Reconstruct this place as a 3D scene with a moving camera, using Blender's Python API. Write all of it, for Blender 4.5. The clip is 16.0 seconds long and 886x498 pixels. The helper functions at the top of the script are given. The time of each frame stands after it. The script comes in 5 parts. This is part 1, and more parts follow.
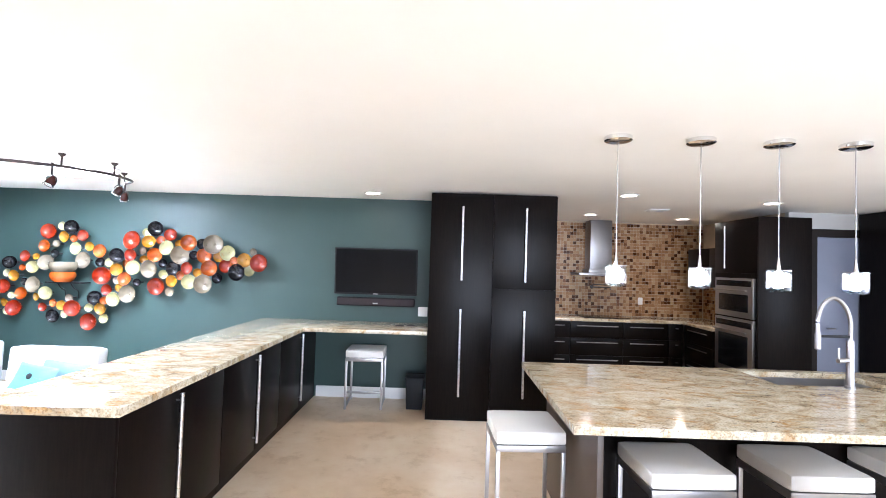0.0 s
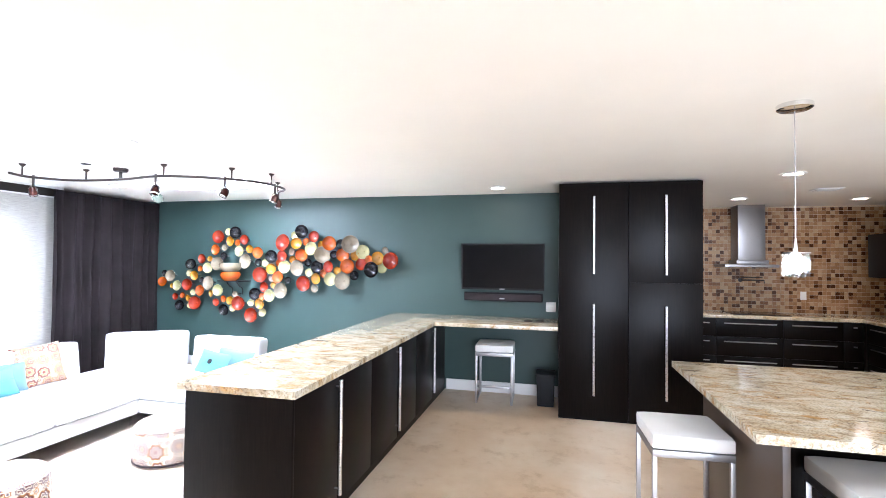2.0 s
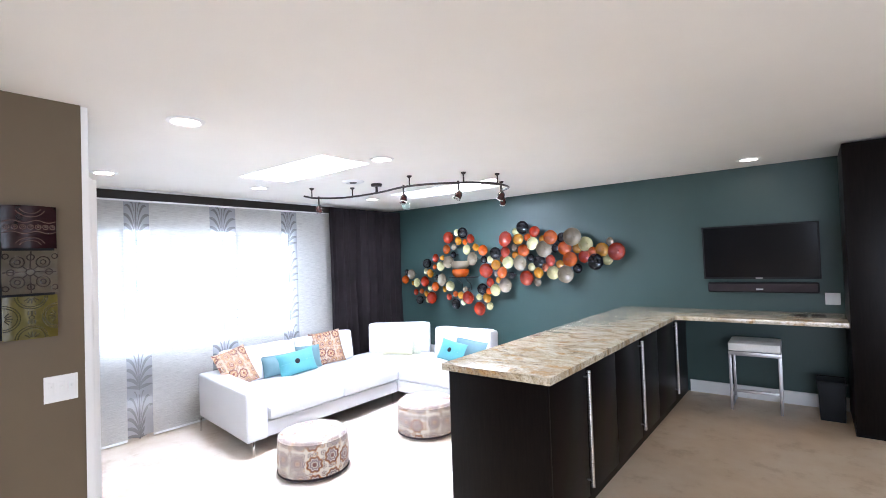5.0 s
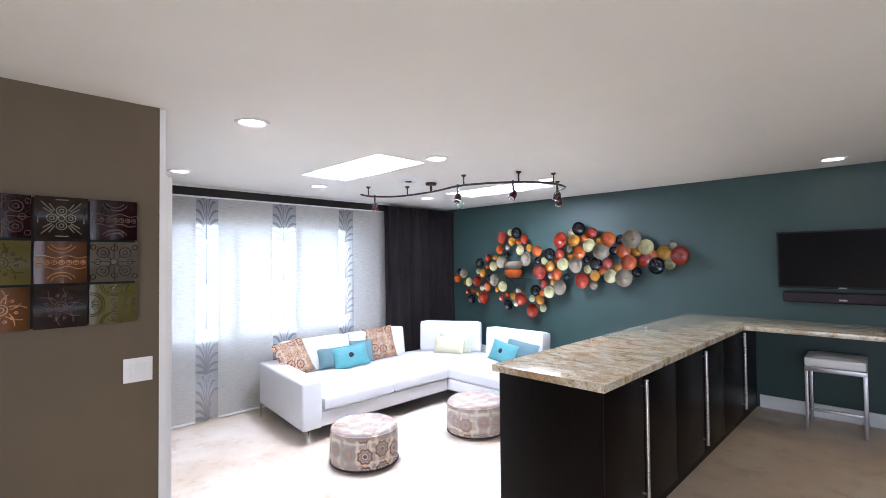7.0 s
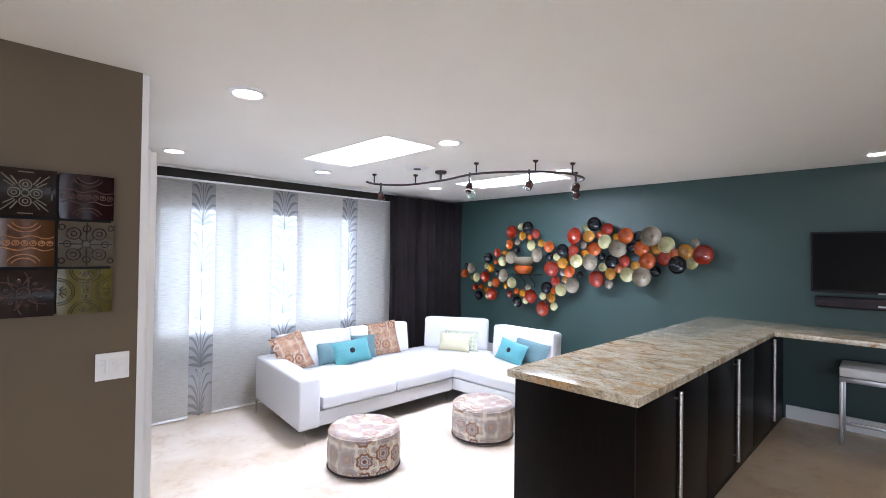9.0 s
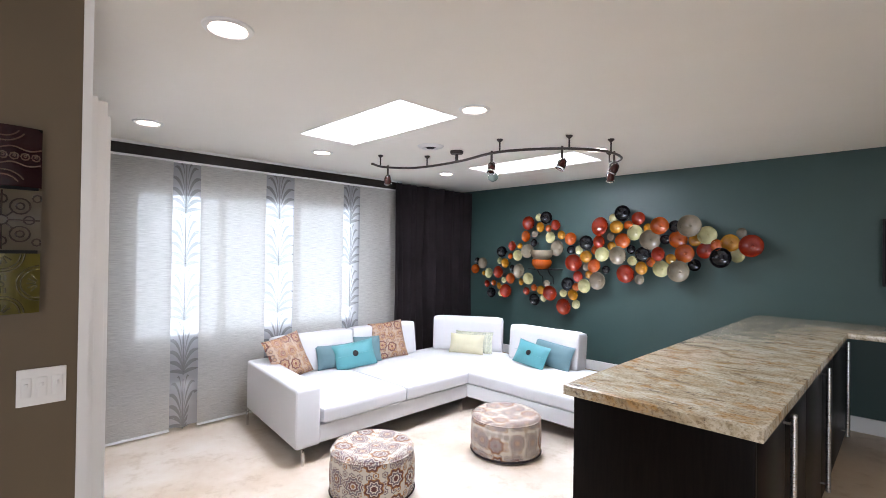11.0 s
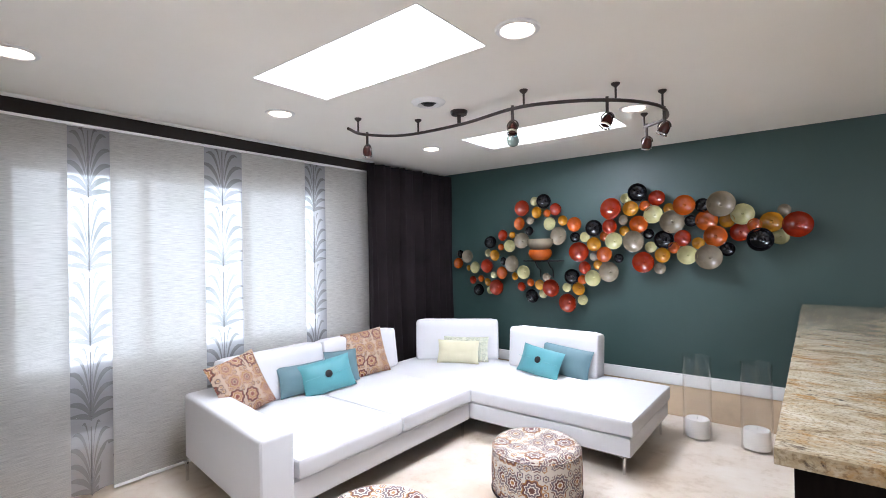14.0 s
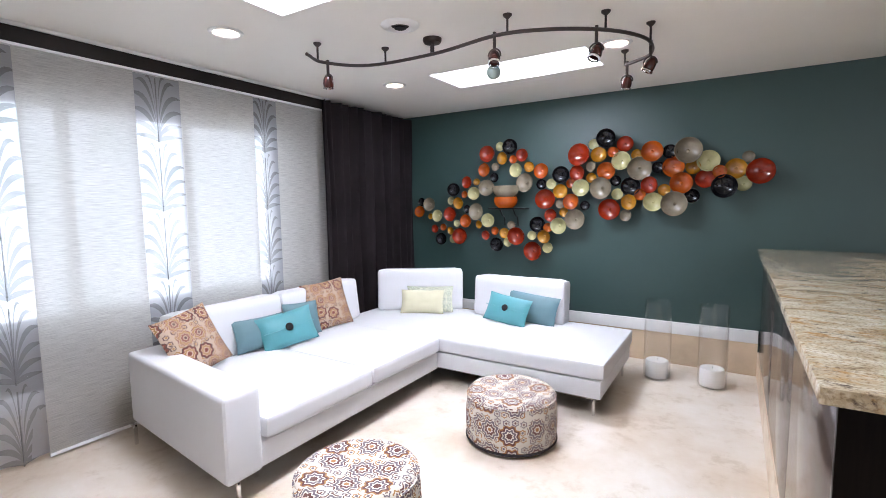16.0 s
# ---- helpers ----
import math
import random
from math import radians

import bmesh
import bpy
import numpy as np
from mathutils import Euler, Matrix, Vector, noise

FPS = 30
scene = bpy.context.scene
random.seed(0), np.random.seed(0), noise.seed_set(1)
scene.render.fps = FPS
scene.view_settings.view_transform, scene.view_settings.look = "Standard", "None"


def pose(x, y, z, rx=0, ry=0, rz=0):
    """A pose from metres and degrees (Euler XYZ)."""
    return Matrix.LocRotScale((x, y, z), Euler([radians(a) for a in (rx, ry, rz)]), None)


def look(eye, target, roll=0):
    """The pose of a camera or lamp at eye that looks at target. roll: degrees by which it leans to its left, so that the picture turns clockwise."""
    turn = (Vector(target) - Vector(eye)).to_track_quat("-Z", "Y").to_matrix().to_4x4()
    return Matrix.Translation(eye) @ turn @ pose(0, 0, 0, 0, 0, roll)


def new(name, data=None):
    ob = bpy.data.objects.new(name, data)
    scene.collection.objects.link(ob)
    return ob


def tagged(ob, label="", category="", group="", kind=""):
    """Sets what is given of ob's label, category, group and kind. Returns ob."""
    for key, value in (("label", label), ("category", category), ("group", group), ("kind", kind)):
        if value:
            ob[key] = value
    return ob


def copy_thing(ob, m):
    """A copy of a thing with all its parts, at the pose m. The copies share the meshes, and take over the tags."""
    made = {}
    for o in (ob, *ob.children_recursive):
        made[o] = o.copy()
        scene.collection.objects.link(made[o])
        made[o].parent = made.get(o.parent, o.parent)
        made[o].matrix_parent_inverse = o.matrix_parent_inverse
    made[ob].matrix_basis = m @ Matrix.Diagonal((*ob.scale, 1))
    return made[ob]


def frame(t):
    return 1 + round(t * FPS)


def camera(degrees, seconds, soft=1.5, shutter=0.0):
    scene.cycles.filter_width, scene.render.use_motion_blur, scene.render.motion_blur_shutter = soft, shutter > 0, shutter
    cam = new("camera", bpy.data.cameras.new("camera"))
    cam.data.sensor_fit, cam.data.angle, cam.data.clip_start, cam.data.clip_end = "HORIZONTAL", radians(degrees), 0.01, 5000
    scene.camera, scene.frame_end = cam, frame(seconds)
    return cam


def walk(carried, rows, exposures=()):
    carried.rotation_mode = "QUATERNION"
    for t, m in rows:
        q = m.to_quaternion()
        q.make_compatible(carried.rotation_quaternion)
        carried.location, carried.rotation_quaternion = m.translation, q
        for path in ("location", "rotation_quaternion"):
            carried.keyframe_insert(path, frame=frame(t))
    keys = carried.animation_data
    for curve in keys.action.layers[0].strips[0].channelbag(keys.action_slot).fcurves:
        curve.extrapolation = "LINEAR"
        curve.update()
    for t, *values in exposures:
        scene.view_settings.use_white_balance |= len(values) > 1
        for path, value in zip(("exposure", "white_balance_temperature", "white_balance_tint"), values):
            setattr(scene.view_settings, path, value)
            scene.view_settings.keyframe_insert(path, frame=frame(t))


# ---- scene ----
cam = camera(86.8, 16.0, soft=0.7)
PATH = [
    (0, (0.184, -0.318, 1.64), (0.179, 1.681, 1.711), 1.8),
    (0.5, (0.146, -0.312, 1.635), (0.047, 1.684, 1.703), 1.9),
    (1, (0.096, -0.306, 1.629), (-0.107, 1.683, 1.69), 1.7),
    (1.5, (0.051, -0.31, 1.627), (-0.279, 1.662, 1.68), 1.2),
    (2, (0.01, -0.31, 1.619), (-0.462, 1.633, 1.665), 0.6),
    (2.5, (-0.039, -0.322, 1.618), (-0.66, 1.579, 1.654), -0.0),
    (3, (-0.094, -0.349, 1.611), (-0.86, 1.499, 1.643), -0.6),
    (3.5, (-0.127, -0.376, 1.611), (-1.034, 1.407, 1.642), -1.2),
    (4, (-0.153, -0.398, 1.601), (-1.183, 1.316, 1.634), -1.6),
    (4.5, (-0.169, -0.395, 1.584), (-1.314, 1.244, 1.624), -1.8),
    (5, (-0.177, -0.408, 1.577), (-1.418, 1.16, 1.621), -2.0),
    (7.5, (-0.186, -0.391, 1.578), (-1.607, 1.016, 1.622), -0.2),
    (8, (-0.246, -0.35, 1.576), (-1.671, 1.053, 1.614), 0.2),
    (8.5, (-0.333, -0.293, 1.569), (-1.759, 1.108, 1.597), 0.7),
    (11, (-0.966, 0.057, 1.495), (-2.379, 1.473, 1.51), 0.8),
    (11.5, (-1.161, 0.122, 1.47), (-2.575, 1.536, 1.492), 0.5),
    (12, (-1.336, 0.213, 1.474), (-2.744, 1.633, 1.494), 0.2),
    (12.5, (-1.501, 0.3, 1.458), (-2.895, 1.734, 1.483), -0.2),
    (13, (-1.659, 0.375, 1.455), (-3.019, 1.842, 1.482), -0.6),
    (13.5, (-1.802, 0.426, 1.428), (-3.117, 1.933, 1.461), -0.9),
    (14, (-1.949, 0.467, 1.427), (-3.19, 2.035, 1.434), -0.9),
    (14.5, (-2.062, 0.492, 1.415), (-3.219, 2.122, 1.373), -0.8),
    (15, (-2.151, 0.514, 1.399), (-3.247, 2.184, 1.294), -0.7),
    (15.5, (-2.204, 0.519, 1.388), (-3.267, 2.206, 1.226), -0.7),
    (16, (-2.217, 0.53, 1.362), (-3.271, 2.219, 1.167), -0.7),
]
EXPOSURES = [(0.0, 1.38, 5700, 17), (2.5, 1.3, 5700, 17), (5.0, 0.48, 5700, 18), (7.5, -0.0, 5750, 19), (8.5, -0.04, 5750, 19), (11.0, -0.27, 6200, 19), (12.5, -0.30, 6200, 18), (16.0, -0.36, 6150, 20)]
walk(cam, [(t, look(eye, target, roll)) for t, eye, target, roll in PATH], EXPOSURES)

# ---- world and light ----
world = bpy.data.worlds.new("sky")
scene.world = world
world.use_nodes = True
wn = world.node_tree
sky = wn.nodes.new("ShaderNodeTexSky")
sky.sky_type, sky.sun_disc, sky.sun_elevation, sky.sun_rotation = "NISHITA", False, radians(50), radians(200)
wn.links.new(sky.outputs[0], wn.nodes["Background"].inputs[0])
wn.nodes["Background"].inputs[1].default_value = 0.12

sun_data = bpy.data.lights.new("sun", "SUN")
sun_data.energy, sun_data.angle, sun_data.color = 2.0, radians(0.5), (1, 0.95, 0.88)
new("sun", sun_data).matrix_world = look((0, 0, 10), (2.2, 5.8, 2.6))


def window_lamp(name, eye, target, width, height, watts, colour):
    d = bpy.data.lights.new(name, "AREA")
    d.shape, d.size, d.size_y, d.energy, d.color = "RECTANGLE", width, height, watts, colour
    new(name, d).matrix_world = look(eye, target)


DAY = (0.86, 0.94, 1.0)
window_lamp("skylight_lamp", (-3.837, 2.169, 2.454), (-3.837, 2.169, 0), 0.525, 1.262, 235, DAY)
window_lamp("skylight_lamp", (-3.81, 4.2125, 2.454), (-3.81, 4.2125, 0), 0.542, 1.316, 185, DAY)
window_lamp("patio_window_lamp", (2.0, -3.93, 1.3), (2.0, 0, 1.3), 3.9, 2.1, 170, DAY)
window_lamp("side_window_lamp", (6.43, 1.0, 1.5), (0, 1.0, 1.5), 2.3, 1.5, 40, DAY)


def downlight_beam(x, y, watts):
    d = bpy.data.lights.new("downlight_beam", "SPOT")
    d.energy, d.color, d.spot_size, d.spot_blend, d.shadow_soft_size = watts, (1.0, 0.78, 0.54), radians(84), 0.8, 0.05
    new("downlight_beam", d).matrix_world = look((x, y, 2.425), (x, y + 0.001, 0))


for x, y in ((-3.03, 0.81), (-3.0, 2.37), (-5.02, 0.97), (-4.96, 2.40), (-4.905, 4.04), (-2.957, 3.99)):
    downlight_beam(x, y, 15)
downlight_beam(-0.64, 4.97, 9)
for x, y in ((2.10, 4.57), (2.26, 6.36), (3.68, 6.57), (3.77, 4.81)):
    downlight_beam(x, y, 20)

# ---- materials ----


def material(name, base, rough=0.5, metal=0.0):
    m = bpy.data.materials.new(name)
    m.use_nodes = True
    b = m.node_tree.nodes["Principled BSDF"]
    b.inputs["Base Color"].default_value = (*base, 1)
    b.inputs["Roughness"].default_value = rough
    b.inputs["Metallic"].default_value = metal
    return m, m.node_tree, b


def node(tree, kind, **values):
    n = tree.nodes.new(kind)
    for k, v in values.items():
        n.inputs[k].default_value = v
    return n


def coords(tree, scale=(1, 1, 1), space="Object"):
    t = tree.nodes.new("ShaderNodeTexCoord")
    m = node(tree, "ShaderNodeMapping", Scale=scale)
    tree.links.new(t.outputs[space], m.inputs["Vector"])
    return m.outputs[0]


def ramp(tree, source, stops, mode="LINEAR"):
    r = tree.nodes.new("ShaderNodeValToRGB")
    r.color_ramp.interpolation = mode
    while len(r.color_ramp.elements) < len(stops):
        r.color_ramp.elements.new(0.5)
    for e, (p, c) in zip(r.color_ramp.elements, stops):
        e.position, e.color = p, (*c, 1)
    tree.links.new(source, r.inputs[0])
    return r.outputs[0]


def noisy(tree, vector, scale, detail=4.0, distortion=0.0, rough=0.55):
    n = node(tree, "ShaderNodeTexNoise", Scale=scale, Detail=detail, Distortion=distortion, Roughness=rough)
    tree.links.new(vector, n.inputs["Vector"])
    return n.outputs["Fac"]


def blend(tree, fac, a, b, mode="MIX"):
    m = tree.nodes.new("ShaderNodeMix")
    m.data_type, m.blend_type = "RGBA", mode
    for sock, v in ((m.inputs[0], fac), (m.inputs[6], a), (m.inputs[7], b)):
        if isinstance(v, bpy.types.NodeSocket):
            tree.links.new(v, sock)
        else:
            sock.default_value = v if isinstance(v, (int, float)) else (*v, 1)
    return m.outputs[2]


def bump(tree, b, height, strength=0.2, distance=0.002):
    n = node(tree, "ShaderNodeBump", Strength=strength, Distance=distance)
    tree.links.new(height, n.inputs["Height"])
    tree.links.new(n.outputs[0], b.inputs["Normal"])


def painted(name, base, rough=0.55, vary=0.06, grain=180, strength=0.12):
    m, t, b = material(name, base, rough)
    v = coords(t)
    dark = tuple(c * (1 - vary) for c in base)
    light = tuple(min(1, c * (1 + vary)) for c in base)
    t.links.new(ramp(t, noisy(t, v, 1.7, 5), [(0.35, dark), (0.65, light)]), b.inputs["Base Color"])
    bump(t, b, noisy(t, v, grain, 3), strength, 0.001)
    return m


def fabric(name, base, rough=0.85, vary=0.1, weave=400):
    m = painted(name, base, rough, vary, weave, 0.35)
    m.node_tree.nodes["Principled BSDF"].inputs["Sheen Weight"].default_value = 0.15
    return m


def metal(name, base, rough):
    m, t, b = material(name, base, rough, 1.0)
    f = noisy(t, coords(t, (4, 4, 120)), 6, 3)
    t.links.new(ramp(t, f, [(0.3, (rough * 0.75,) * 3), (0.7, (rough * 1.25,) * 3)]), b.inputs["Roughness"])
    return m


def glossy_glass(name, base):
    m, t, b = material(name, base, 0.06)
    v = coords(t)
    dark = tuple(c * 0.78 for c in base)
    t.links.new(ramp(t, noisy(t, v, 9, 3, 0.8), [(0.3, dark), (0.62, base)]), b.inputs["Base Color"])
    b.inputs["Specular IOR Level"].default_value = 0.5
    bump(t, b, noisy(t, v, 16, 2), 0.10, 0.003)
    return m


def granite():
    m, t, b = material("granite", (0.6, 0.5, 0.36), 0.12)
    v = coords(t)
    long = coords(t, (0.9, 1.7, 1.0))
    cloud = ramp(t, noisy(t, long, 5.0, 10, 0.9, 0.72), [(0.30, (0.24, 0.18, 0.11)), (0.42, (0.46, 0.37, 0.24)), (0.53, (0.64, 0.57, 0.43)), (0.70, (0.74, 0.69, 0.58))])
    gold = ramp(t, noisy(t, long, 8, 8, 0.5, 0.72), [(0.52, (0, 0, 0)), (0.66, (1, 1, 1))])
    c = blend(t, gold, cloud, (0.46, 0.27, 0.10))
    c = blend(t, ramp(t, noisy(t, coords(t, (0.9, 2.2, 1)), 11, 8, 0.8, 0.75), [(0.58, (0, 0, 0)), (0.68, (1, 1, 1))]), c, (0.10, 0.075, 0.06))
    speck = ramp(t, noisy(t, v, 95, 3), [(0.36, (0.55, 0.5, 0.45)), (0.5, (1, 1, 1))])
    t.links.new(blend(t, 0.8, c, speck, "MULTIPLY"), b.inputs["Base Color"])
    b.inputs["Coat Weight"].default_value = 0.3
    return m


def floor_material(name, low, mid, high):
    m, t, b = material(name, (0.5, 0.4, 0.28), 0.28)
    v = coords(t)
    big = ramp(t, noisy(t, v, 1.1, 5, 0.2), [(0.3, low), (0.5, mid), (0.7, high)])
    fine = ramp(t, noisy(t, v, 5.5, 9, 0.15, 0.68), [(0.33, (0.74, 0.66, 0.56)), (0.45, (0.94, 0.91, 0.87)), (0.66, (1, 1, 1))])
    t.links.new(blend(t, 0.75, big, fine, "MULTIPLY"), b.inputs["Base Color"])
    t.links.new(ramp(t, noisy(t, v, 3, 5), [(0.2, (0.31,) * 3), (0.8, (0.38,) * 3)]), b.inputs["Roughness"])
    bump(t, b, noisy(t, v, 30, 4), 0.08, 0.002)
    return m


def espresso():
    m, t, b = material("espresso_wood", (0.014, 0.009, 0.007), 0.33)
    v = coords(t, (9, 9, 0.7))
    t.links.new(ramp(t, noisy(t, v, 9, 5, 0.4), [(0.3, (0.003, 0.002, 0.0018)), (0.7, (0.007, 0.0046, 0.0037))]), b.inputs["Base Color"])
    b.inputs["Specular IOR Level"].default_value = 0.10
    bump(t, b, noisy(t, v, 30, 3), 0.08, 0.001)
    return m


def medallions(name, ground, inks, scale):
    """Printed cloth: ringed, petalled rosettes in rows, with small ones between them, laid out by the cloth's own metres."""
    m, t, b = material(name, ground, 0.85)

    def maths(op, x, y=None):
        n = t.nodes.new("ShaderNodeMath")
        n.operation = op
        for sock, v in zip(n.inputs, (x, y)):
            if isinstance(v, bpy.types.NodeSocket):
                t.links.new(v, sock)
            elif v is not None:
                sock.default_value = v
        return n.outputs[0]

    def rosette(size, petals, stops_a, stops_b):
        v = coords(t, (size, size, size), "UV")
        vo = node(t, "ShaderNodeTexVoronoi", Scale=1.0, Randomness=0.35)
        vo.voronoi_dimensions = "2D"
        t.links.new(v, vo.inputs["Vector"])
        d = t.nodes.new("ShaderNodeVectorMath")
        d.operation = "SUBTRACT"
        t.links.new(v, d.inputs[0])
        t.links.new(vo.outputs["Position"], d.inputs[1])
        xyz = t.nodes.new("ShaderNodeSeparateXYZ")
        t.links.new(d.outputs[0], xyz.inputs[0])
        turn = maths("ARCTAN2", xyz.outputs[1], xyz.outputs[0])
        wave = maths("COSINE", maths("MULTIPLY", turn, petals))
        reach = maths("ADD", vo.outputs["Distance"], maths("MULTIPLY", wave, maths("MULTIPLY", vo.outputs["Distance"], 0.13)))
        sep = t.nodes.new("ShaderNodeSeparateColor")
        t.links.new(vo.outputs["Color"], sep.inputs[0])
        pick = ramp(t, sep.outputs[0], [(0.0, (0, 0, 0)), (0.5, (1, 1, 1))], "CONSTANT")
        return blend(t, pick, ramp(t, reach, stops_a, "CONSTANT"), ramp(t, reach, stops_b, "CONSTANT")), vo.outputs["Distance"]

    a, c, d = inks
    pale = tuple(min(0.85, x * 1.25) for x in ground)
    one = [(0.0, a), (0.12, pale), (0.17, d), (0.26, pale), (0.30, a), (0.38, c), (0.45, ground)]
    two = [(0.0, c), (0.08, pale), (0.13, a), (0.22, ground), (0.27, d), (0.36, pale), (0.40, a), (0.46, ground)]
    big, reach = rosette(scale, 8.0, one, two)
    small, _ = rosette(scale * 2.7, 6.0, [(0.0, d), (0.14, pale), (0.22, c), (0.34, ground)], [(0.0, a), (0.12, ground), (0.25, d), (0.36, ground)])
    outside = ramp(t, reach, [(0.0, (0, 0, 0)), (0.46, (1, 1, 1))], "CONSTANT")
    print_colour = blend(t, outside, big, small)
    fade = ramp(t, noisy(t, coords(t), 9, 4), [(0.35, (0.0,) * 3), (0.7, (0.10,) * 3)])
    t.links.new(blend(t, fade, print_colour, ground), b.inputs["Base Color"])
    bump(t, b, noisy(t, coords(t), 350, 2), 0.3, 0.001)
    return m


def sheer(name, base, clear):
    """Thin woven blind: part scatters, part lets light straight through."""
    m = bpy.data.materials.new(name)
    m.use_nodes = True
    t = m.node_tree
    t.nodes.remove(t.nodes["Principled BSDF"])
    out = t.nodes["Material Output"]
    v = coords(t, (1, 2.5, 90))
    f = noisy(t, v, 4, 4, 0.3)
    colour = ramp(t, f, [(0.36, tuple(c * 0.70 for c in base)), (0.60, base)])
    tl = t.nodes.new("ShaderNodeBsdfTranslucent")
    df = t.nodes.new("ShaderNodeBsdfDiffuse")
    tp = t.nodes.new("ShaderNodeBsdfTransparent")
    for n in (tl, df):
        t.links.new(colour, n.inputs[0])
    a, c = t.nodes.new("ShaderNodeMixShader"), t.nodes.new("ShaderNodeMixShader")
    a.inputs[0].default_value = 0.5
    t.links.new(df.outputs[0], a.inputs[1])
    t.links.new(tl.outputs[0], a.inputs[2])
    t.links.new(ramp(t, f, [(0.3, (clear * 0.7,) * 3), (0.7, (clear * 1.25,) * 3)]), c.inputs[0])
    t.links.new(a.outputs[0], c.inputs[1])
    t.links.new(tp.outputs[0], c.inputs[2])
    t.links.new(c.outputs[0], out.inputs[0])
    return m


def glowing(name, colour, strength):
    m, t, b = material(name, colour, 0.5)
    b.inputs["Emission Color"].default_value = (*colour, 1)
    b.inputs["Emission Strength"].default_value = strength
    return m


def clear_glass(name, tint=(1, 1, 1), rough=0.0):
    """Thin glass: clear straight through, with a mirror gloss that grows at grazing angles."""
    m = bpy.data.materials.new(name)
    m.use_nodes = True
    t = m.node_tree
    t.nodes.remove(t.nodes["Principled BSDF"])
    tp, gl, fr, mx = (t.nodes.new("ShaderNode" + k) for k in ("BsdfTransparent", "BsdfGlossy", "LayerWeight", "MixShader"))
    tp.inputs[0].default_value = (*tint, 1)
    gl.inputs["Roughness"].default_value = rough
    fr.inputs["Blend"].default_value = 0.5
    edge = t.nodes.new("ShaderNodeMath")
    edge.operation = "POWER"
    t.links.new(fr.outputs["Facing"], edge.inputs[0])
    edge.inputs[1].default_value = 4.0
    gloss = node(t, "ShaderNodeMapRange")
    gloss.inputs["To Min"].default_value, gloss.inputs["To Max"].default_value = 0.035, 0.7
    t.links.new(edge.outputs[0], gloss.inputs["Value"])
    t.links.new(gloss.outputs[0], mx.inputs[0])
    t.links.new(tp.outputs[0], mx.inputs[1])
    t.links.new(gl.outputs[0], mx.inputs[2])
    t.links.new(mx.outputs[0], t.nodes["Material Output"].inputs[0])
    return m


def garden():
    """What lies beyond the window: pale sky over sunlit leaves and gravel."""
    m, t, b = material("garden", (0.5, 0.5, 0.5), 0.9)
    v = coords(t)
    leaves = ramp(t, noisy(t, v, 1.6, 7, 0.5, 0.7), [(0.35, (0.28, 0.40, 0.36)), (0.5, (0.66, 0.78, 0.84)), (0.62, (0.84, 0.92, 1.0))])
    sx = t.nodes.new("ShaderNodeSeparateXYZ")
    t.links.new(v, sx.inputs[0])
    up = ramp(t, sx.outputs[2], [(0.0, (1, 1, 1)), (0.75, (0, 0, 0)), (1.0, (0, 0, 0))])
    c = blend(t, up, leaves, (0.88, 0.95, 1.0))
    t.links.new(c, b.inputs["Emission Color"])
    b.inputs["Emission Strength"].default_value = 4.3
    return m


TEAL = painted("teal_paint", (0.031, 0.060, 0.055), 0.45, 0.04)
BROWN = painted("taupe_paint", (0.116, 0.084, 0.048), 0.55, 0.05)
CEILING = painted("ceiling_paint", (0.88, 0.86, 0.805), 0.8, 0.012)
WHITE = painted("white_paint", (0.78, 0.78, 0.77), 0.35, 0.02)
GREYWALL = painted("grey_paint", (0.50, 0.49, 0.47), 0.6, 0.04)
ESPRESSO = espresso()
DARK = painted("dark_trim", (0.018, 0.014, 0.012), 0.5, 0.2)
GRANITE = granite()
FLOOR = floor_material("stained_concrete", (0.58, 0.43, 0.28), (0.69, 0.55, 0.40), (0.76, 0.66, 0.53))
PALE_FLOOR = floor_material("pale_stained_concrete", (0.56, 0.45, 0.34), (0.68, 0.61, 0.53), (0.77, 0.73, 0.68))
STONE = painted("beige_stone", (0.50, 0.39, 0.27), 0.4, 0.2, 60)
STEEL = metal("brushed_steel", (0.40, 0.39, 0.39), 0.38)
CHROME = metal("chrome", (0.8, 0.8, 0.8), 0.08)
BRONZE = painted("bronze", (0.022, 0.013, 0.010), 0.35, 0.25)
BLACK_GLOSS = painted("black_gloss", (0.006, 0.006, 0.007), 0.12, 0.2)
BLACK_MATTE = painted("black_plastic", (0.012, 0.012, 0.013), 0.5, 0.2)
SOFA = fabric("white_upholstery", (0.60, 0.60, 0.615), 0.6, 0.02, 250)
SEATPAD = fabric("white_vinyl", (0.74, 0.72, 0.68), 0.35, 0.03, 200)
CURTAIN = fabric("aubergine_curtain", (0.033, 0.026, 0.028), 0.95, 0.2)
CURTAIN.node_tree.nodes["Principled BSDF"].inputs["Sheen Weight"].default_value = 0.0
TURQUOISE = fabric("turquoise_silk", (0.065, 0.255, 0.285), 0.5, 0.08)
SLATE = fabric("slate_silk", (0.085, 0.165, 0.19), 0.55, 0.08)
CREAM_SILK = fabric("cream_silk", (0.55, 0.52, 0.36), 0.5, 0.1)
SAGE_PRINT = medallions("sage_print", (0.55, 0.55, 0.42), ((0.24, 0.28, 0.22), (0.40, 0.42, 0.30), (0.3, 0.34, 0.3)), 16)
RUST_PRINT = medallions("rust_print", (0.38, 0.28, 0.21), ((0.13, 0.026, 0.014), (0.055, 0.026, 0.022), (0.26, 0.13, 0.035)), 8.0)
